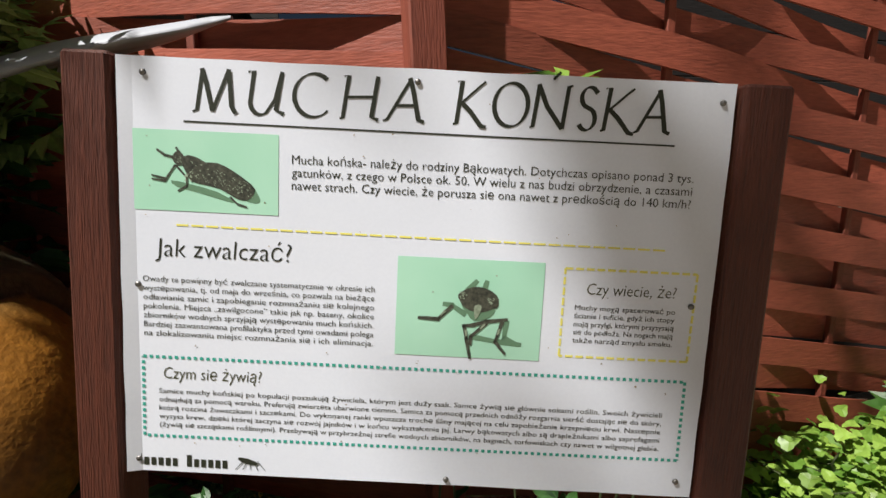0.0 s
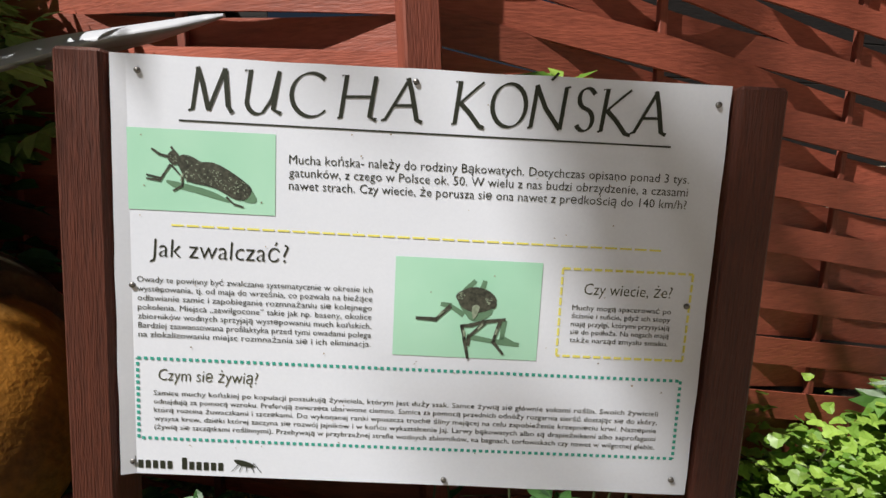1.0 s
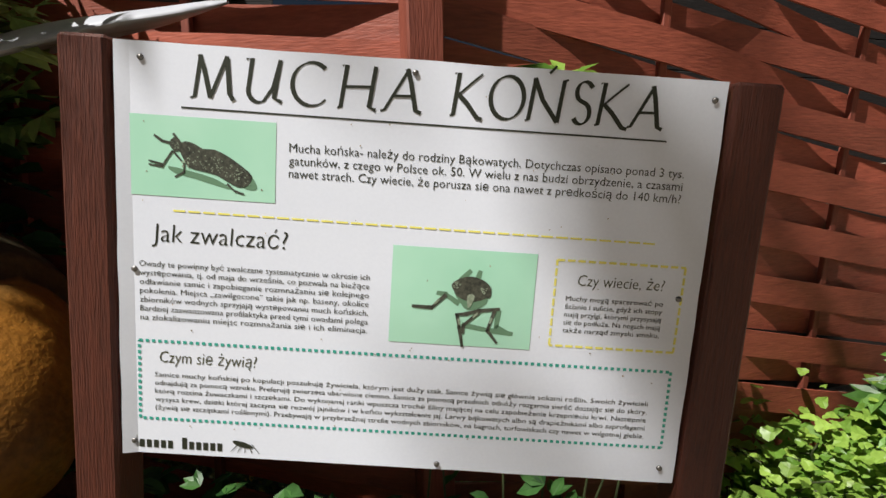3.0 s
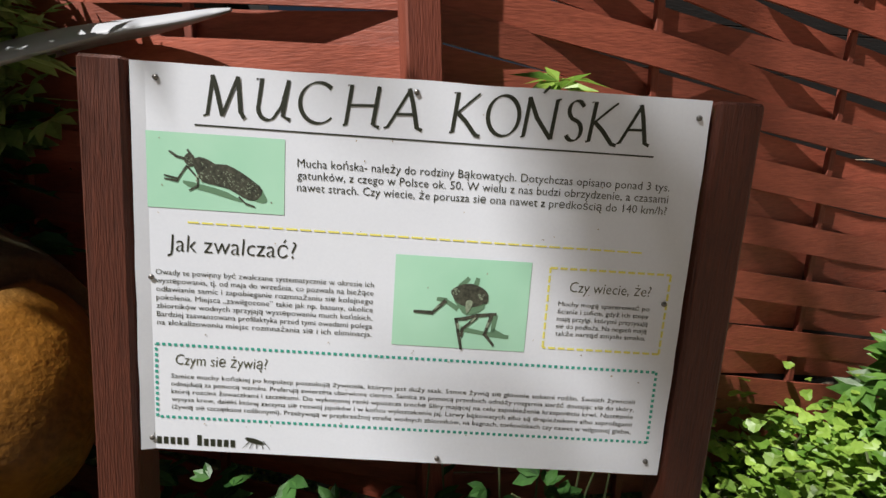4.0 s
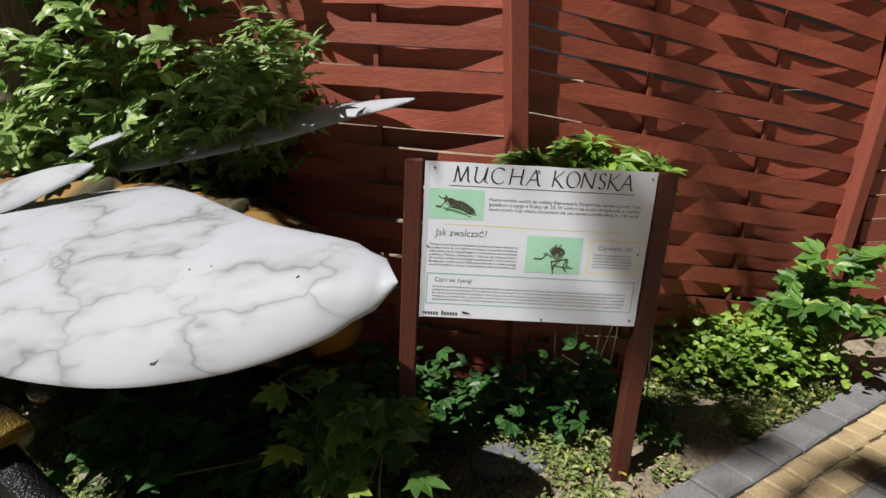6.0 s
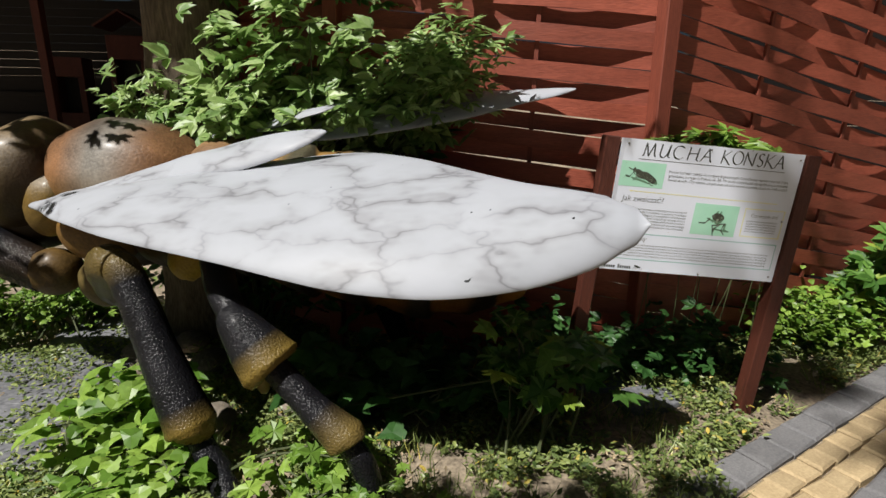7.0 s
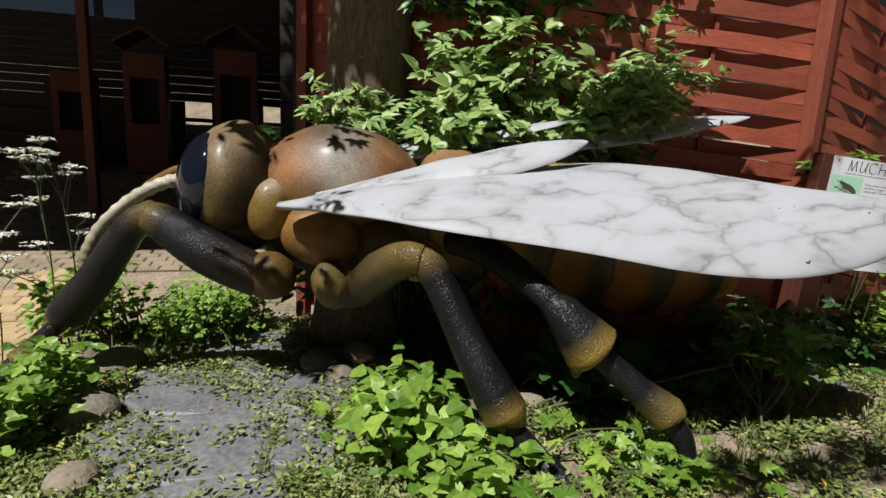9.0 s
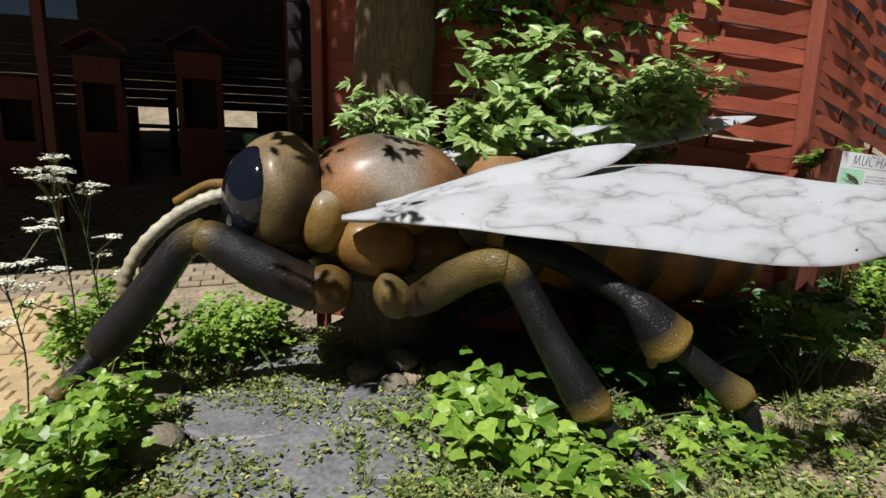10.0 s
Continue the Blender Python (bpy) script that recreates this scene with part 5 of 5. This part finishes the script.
SLABS = [(-3.55, 1.75, 0.70, 0.56, 8), (-3.72, 1.10, 0.84, 0.54, -6), (-3.10, 1.05, 0.50, 0.48, 14), (-3.66, 0.55, 0.78, 0.56, 4), (-2.95, 1.75, 0.36, 0.34, 20),
         (-3.02, 0.52, 0.46, 0.46, -12), (-3.45, 0.12, 0.60, 0.34, 10), (-3.95, 0.72, 0.40, 0.30, 25), (-3.30, 0.80, 0.34, 0.26, -20), (-3.42, 1.42, 0.42, 0.30, 12), (-2.72, 0.98, 0.32, 0.26, 30), (-4.02, 1.36, 0.34, 0.28, -15), (-0.10, 0.78, 0.34, 0.22, 10), (-0.30, 0.98, 0.3, 0.2, -8)]


def on_slab(x, y):
    return any(abs(x - a) < w * 0.48 and abs(y - b) < d * 0.48 for a, b, w, d, _ in SLABS)


items = []
for x, y, r in scatter(15000, 3, (-4.8, 1.9, -0.45, 2.3), 0.0):
    if on_slab(x, y) and r.random() < 0.62:
        continue
    z = ground_z(x, y) - 0.02
    for _ in range(5):
        items.append((Vector((x + r.gauss(0, 0.02), y + r.gauss(0, 0.02), z + r.uniform(0, 0.075))), rnd_dir(r, 0.3), face_up(r, 0.8), r.uniform(0.016, 0.042)))
weeds = mesh_object("low_weeds", leaf_mesh("low_weeds", OVAL, items), WEED)
tagged(weeds, "low olive-green weeds covering the bed", "weeds", kind="stuff")
items = []
for x, y, r in scatter(4200, 5, (-4.6, 1.9, -0.45, 2.0), 0.05):
    items.append((Vector((x, y, ground_z(x, y) - 0.012 + r.uniform(0, 0.03))), rnd_dir(r, 0.05), face_up(r, 0.7), r.uniform(0.015, 0.045)))
lit = mesh_object("leaf_litter", leaf_mesh("leaf_litter", LANCE, items), LITTER)
tagged(lit, "dry brown leaves and twigs on the earth", "litter", kind="stuff")
items = []
for x, y, r in scatter(2600, 9, (-4.6, 1.7, -0.4, 2.2), 0.12):
    if on_slab(x, y):
        continue
    for _ in range(4):
        items.append((Vector((x + r.gauss(0, 0.012), y + r.gauss(0, 0.012), ground_z(x, y) - 0.02)), Vector((r.gauss(0, 0.5), r.gauss(0, 0.5), 1)), rnd_dir(r, 0), r.uniform(0.05, 0.13)))
GRASS = ([(-0.03, 0, 0), (0.03, 0, 0), (0.022, 0.55, 0.03), (-0.022, 0.55, 0.03), (0, 1, 0.14)], [(0, 1, 2, 3), (3, 2, 4)])
gr = mesh_object("grass_blades", leaf_mesh("grass_blades", GRASS, items), WEED)
tagged(gr, "thin grass blades between the weeds", "grass", kind="stuff")


def slab_mesh(w, d, h, seed):
    r = random.Random(seed)
    bm = bmesh.new()
    n = 9
    top = []
    for i in range(n):
        a = 2 * math.pi * i / n + r.uniform(-0.2, 0.2)
        c, s = math.cos(a), math.sin(a)
        q = 1 / max(abs(c), abs(s)) ** 0.75
        top.append((c * q * w / 2, s * q * d / 2))
    lo = [bm.verts.new((x * 1.04, y * 1.04, -h)) for x, y in top]
    mi = [bm.verts.new((x * 1.02, y * 1.02, -h * 0.2)) for x, y in top]
    hi = [bm.verts.new((x * 0.96, y * 0.96, r.uniform(-0.004, 0.004))) for x, y in top]
    for i in range(n):
        j = (i + 1) % n
        bm.faces.new((lo[i], lo[j], mi[j], mi[i]))
        bm.faces.new((mi[i], mi[j], hi[j], hi[i]))
    bm.faces.new(hi)
    return bm


for n, (x, y, w, d, a) in enumerate(SLABS):
    s = part("flat_stone", slab_mesh(w, d, 0.07, n), SLATE)
    s.matrix_world = pose(x, y, ground_z(x, y) + 0.012, random.uniform(-2, 2), random.uniform(-2, 2), a)
    tagged(s, "flat grey stone slab set in the bed", "stone", "flat stones")
for n, (x, y, s) in enumerate(((-2.72, 0.46, 0.10), (-3.12, 1.42, 0.12), (-2.86, 1.52, 0.11), (-4.22, 0.86, 0.14), (-4.36, 1.5, 0.16), (-4.0, 0.32, 0.10), (-2.62, 1.25, 0.12), (-3.0, 1.2, 0.09),
                               (-2.35, 0.62, 0.13), (-1.95, 0.75, 0.10), (-4.62, 1.62, 0.12))):
    bm = bmesh.new()
    bmesh.ops.create_icosphere(bm, subdivisions=3, radius=s)
    for v in bm.verts:
        v.co *= 1 + 0.35 * noise.noise(v.co * (2.2 / s * 0.12) + Vector((n, 0, 0))) + 0.06 * noise.noise(v.co * 30)
        v.co.z *= 0.62
    st = part("stone", bm, STONE)
    st.matrix_world = pose(x, y, ground_z(x, y) + s * 0.22, 0, 0, n * 40)
    tagged(st, "rough brownish field stone lying in the bed", "stone", "field stones")


# ---- shelter with kiosks in the shade behind ----
def build_kiosk(x, y, w, h, roofed):
    z = ground_z(x, y)
    k = thing("kiosk", "dark red wooden display kiosk standing in the shade", "kiosk", "display kiosks", m=pose(x, y, z, 0, 0, 8))
    d = 0.34
    bm = bmesh.new()
    box(bm, -w / 2, w / 2, -d / 2, d / 2, 0, h * 0.42, 0.008)
    part("base", bm, SHED_WOOD, k)
    for sx in (-1, 1):
        bm = bmesh.new()
        box(bm, sx * w / 2 - (0.09 if sx > 0 else 0), sx * w / 2 + (0.09 if sx < 0 else 0), -d / 2, d / 2, h * 0.42, h * 0.80, 0.006)
        part("side", bm, SHED_WOOD, k)
    bm = bmesh.new()
    box(bm, -w / 2, w / 2, -d / 2, d / 2, h * 0.80, h, 0.006)
    part("head", bm, SHED_WOOD, k)
    bm = bmesh.new()
    box(bm, -w / 2 + 0.09, w / 2 - 0.09, d / 2 - 0.05, d / 2 - 0.01, h * 0.42, h * 0.80)
    part("back_panel", bm, BLACK_WOOD, k)
    if roofed:
        for sx in (-1, 1):
            bm = bmesh.new()
            box(bm, 0, w * 0.80, -0.32, 0.30, -0.015, 0.015, 0.004)
            r = part("roof_board", bm, SHED_WOOD, k)
            r.matrix_local = pose(0, 0, h + 0.34, 0, 32, 0) if sx > 0 else pose(0, 0, h + 0.34, 0, 32, 180)


build_kiosk(-7.15, 7.0, 0.52, 1.45, False)
build_kiosk(-6.15, 7.0, 0.56, 1.75, True)
build_kiosk(-4.86, 7.05, 0.62, 1.85, True)


def build_shelter():
    s = thing("shelter", "dark wooden shelter on posts with an unseen roof shading the yard", "shelter")
    for x, y in ((-6.05, 5.0), (-3.55, 5.6), (-9.0, 5.0)):
        bm = bmesh.new()
        box(bm, x - 0.05, x + 0.05, y - 0.05, y + 0.05, ground_z(x, y) - 0.1, 4.10, 0.005)
        part("post", bm, SHED_WOOD, s)
    # unseen roof, carried far forward to keep the sun off yard and kiosks
    bm = bmesh.new()
    box(bm, -11.0, -3.4, 2.2, 9.0, 4.10, 4.20)
    part("roof", bm, BLACK_WOOD, s)
    for k in range(9):
        z = 1.95 + k * 0.145
        bm = bmesh.new()
        box(bm, -10.5, -2.8, 8.30, 8.33, z, z + 0.14, 0.002)
        part("plank", bm, BLACK_WOOD, s)
    for k in range(6):
        z = 3.255 + k * 0.145
        for x0, x1 in ((-10.5, -9.2), (-7.42, -7.28), (-6.78, -2.8)):
            bm = bmesh.new()
            box(bm, x0, x1, 8.30, 8.33, z, z + 0.14, 0.002)
            part("plank", bm, BLACK_WOOD, s)
    for x0, x1 in ((-10.5, -6.05), (-5.30, -4.72), (-4.15, -2.8)):
        bm = bmesh.new()
        box(bm, x0, x1, 8.36, 8.40, 0.5, 1.95)
        part("plank", bm, BLACK_WOOD, s)
    for z in (1.20, 1.60):
        bm = bmesh.new()
        box(bm, -10.5, -2.8, 8.28, 8.34, z, z + 0.07, 0.004)
        part("rail", bm, BLACK_WOOD, s)
    for x in (-8.2, -6.6, -5.5, -4.75, -3.5):
        bm = bmesh.new()
        box(bm, x - 0.06, x + 0.06, 8.25, 8.36, 0.5, 2.2, 0.004)
        part("post", bm, BLACK_WOOD, s)
    bm = bmesh.new()
    box(bm, -0.05, 0.05, 8.22, 8.25, 0.0, 1.1, 0.003, pose(-4.35, 0, 1.05, 0, 38, 0))
    part("brace", bm, BLACK_WOOD, s)
    w = thing("side_wall", "plank wall closing the yard, coloured near black for its shade", "wall", kind="structure")
    for x0, x1, y0, y1 in ((-3.55, -3.45, 2.7, 8.3),):
        for k in range(20):
            bm = bmesh.new()
            box(bm, x0, x1, y0, y1, 0.2 + k * 0.2, 0.39 + k * 0.2)
            part("plank", bm, BLACK_WOOD, w)


build_shelter()
bm = bmesh.new()
bmesh.ops.create_cone(bm, cap_ends=True, segments=20, radius1=0.13, radius2=0.17, depth=0.3)
bk = part("bucket", bm, plain("green_plastic", (0.10, 0.30, 0.12), 0.5))
bk.matrix_world = pose(-4.12, 7.0, ground_z(-4.12, 7.0) + 0.55)
bm = bmesh.new()
box(bm, -0.25, 0.25, -0.25, 0.25, 0, 0.4, 0.01)
st = part("stand", bm, SHED_WOOD)
st.matrix_world = pose(-4.12, 7.0, ground_z(-4.12, 7.0) - 0.01)
tagged(st, "dark wooden block under the bucket", "stand")
tagged(bk, "light green plastic bucket on a wooden block", "bucket")


# ---- paving ----
def sett_mesh(w, d, seed, h=0.07):
    r = random.Random(seed)
    bm = bmesh.new()
    e = 0.010
    lo, mi, hi = [], [], []
    for sx, sy in ((-1, -1), (1, -1), (1, 1), (-1, 1)):
        jx, jy = r.uniform(-0.006, 0.006), r.uniform(-0.006, 0.006)
        lo.append(bm.verts.new((sx * w / 2 + jx, sy * d / 2 + jy, -h)))
        mi.append(bm.verts.new((sx * w / 2 + jx, sy * d / 2 + jy, -e)))
        hi.append(bm.verts.new((sx * (w / 2 - e) + jx, sy * (d / 2 - e) + jy, r.uniform(-0.002, 0.002))))
    for i in range(4):
        j = (i + 1) % 4
        bm.faces.new((lo[i], lo[j], mi[j], mi[i]))
        bm.faces.new((mi[i], mi[j], hi[j], hi[i]))
    bm.faces.new(hi)
    me = bpy.data.meshes.new("sett")
    bm.normal_update()
    bm.to_mesh(me)
    bm.free()
    return me


def pave(parent, meshes, origin, d, rows, cols, w, dd, keep, name="sett"):
    ang = math.degrees(math.atan2(d[1], d[0]))
    d = Vector((d[0], d[1], 0)).normalized()
    n = Vector((d.y, -d.x, 0))
    r = random.Random(rows * 31 + cols)
    for j in range(rows):
        for i in range(cols):
            p = Vector((*origin, 0)) + d * (w * (i + 0.5 * (j % 2)) + r.uniform(-0.003, 0.003)) + n * (dd * (j + 0.5))
            if not keep(p.x, p.y):
                continue
            s = new(name, r.choice(meshes))
            s.parent = parent
            gx = (ground_z(p.x + 0.05, p.y) - ground_z(p.x - 0.05, p.y)) / 0.1
            gy = (ground_z(p.x, p.y + 0.05) - ground_z(p.x, p.y - 0.05)) / 0.1
            s.matrix_world = (Matrix.Translation((p.x, p.y, ground_z(p.x, p.y) + r.uniform(-0.003, 0.003)))
                              @ pose(0, 0, 0, math.degrees(math.atan(gy)), -math.degrees(math.atan(gx)), 0)
                              @ pose(0, 0, 0, 0, 0, ang + r.uniform(-1.2, 1.2) + (180 if r.random() < 0.5 else 0)))


def setts(mat, w, d, n=4):
    out = [sett_mesh(w - 0.008, d - 0.008, 7 * i + int(w * 1000)) for i in range(n)]
    for me in out:
        me.materials.append(mat)
    return out


path = thing("pavement", "path of grey setts with a yellow border", "pavement", kind="structure")
DIR = (0.852, 0.523)
E0 = (-0.03 - 0.852 * 0.9, 0.26 - 0.523 * 0.9)
GREY, YEL, BRN = setts(GREY_SETT, 0.20, 0.16), setts(YELLOW_SETT, 0.135, 0.115), setts(BROWN_SETT, 0.20, 0.10)
BIG = setts(GREY_SETT, 0.24, 0.16)
off = Vector((0.523, -0.852))
pave(path, GREY, E0, DIR, 1, 22, 0.20, 0.16, lambda x, y: True)
pave(path, YEL, Vector(E0) + off * 0.165, DIR, 2, 32, 0.135, 0.115, lambda x, y: True)
pave(path, BIG, Vector(E0) + off * 0.40, DIR, 5, 18, 0.24, 0.16, lambda x, y: True)
yard = thing("yard_pavement", "yellow concrete setts of the yard beside the bed", "pavement", kind="structure")
pave(yard, setts(YELLOW_SETT, 0.165, 0.135), (-7.0, 3.6), (1, -0.0), 28, 18, 0.165, 0.135,
     lambda x, y: x < -4.50 - (y - 0.4) * 0.32 and x > -5.9 + 0.0 * y and y < 3.4)
shade_yard = thing("shelter_pavement", "worn brown brick setts under the shelter", "pavement", kind="structure")
pave(shade_yard, BRN, (-8.2, 7.6), (1, 0), 42, 26, 0.20, 0.10, lambda x, y: y > 3.4 and x < -3.6 and x > -8.2 + (7.6 - y) * 0.35)
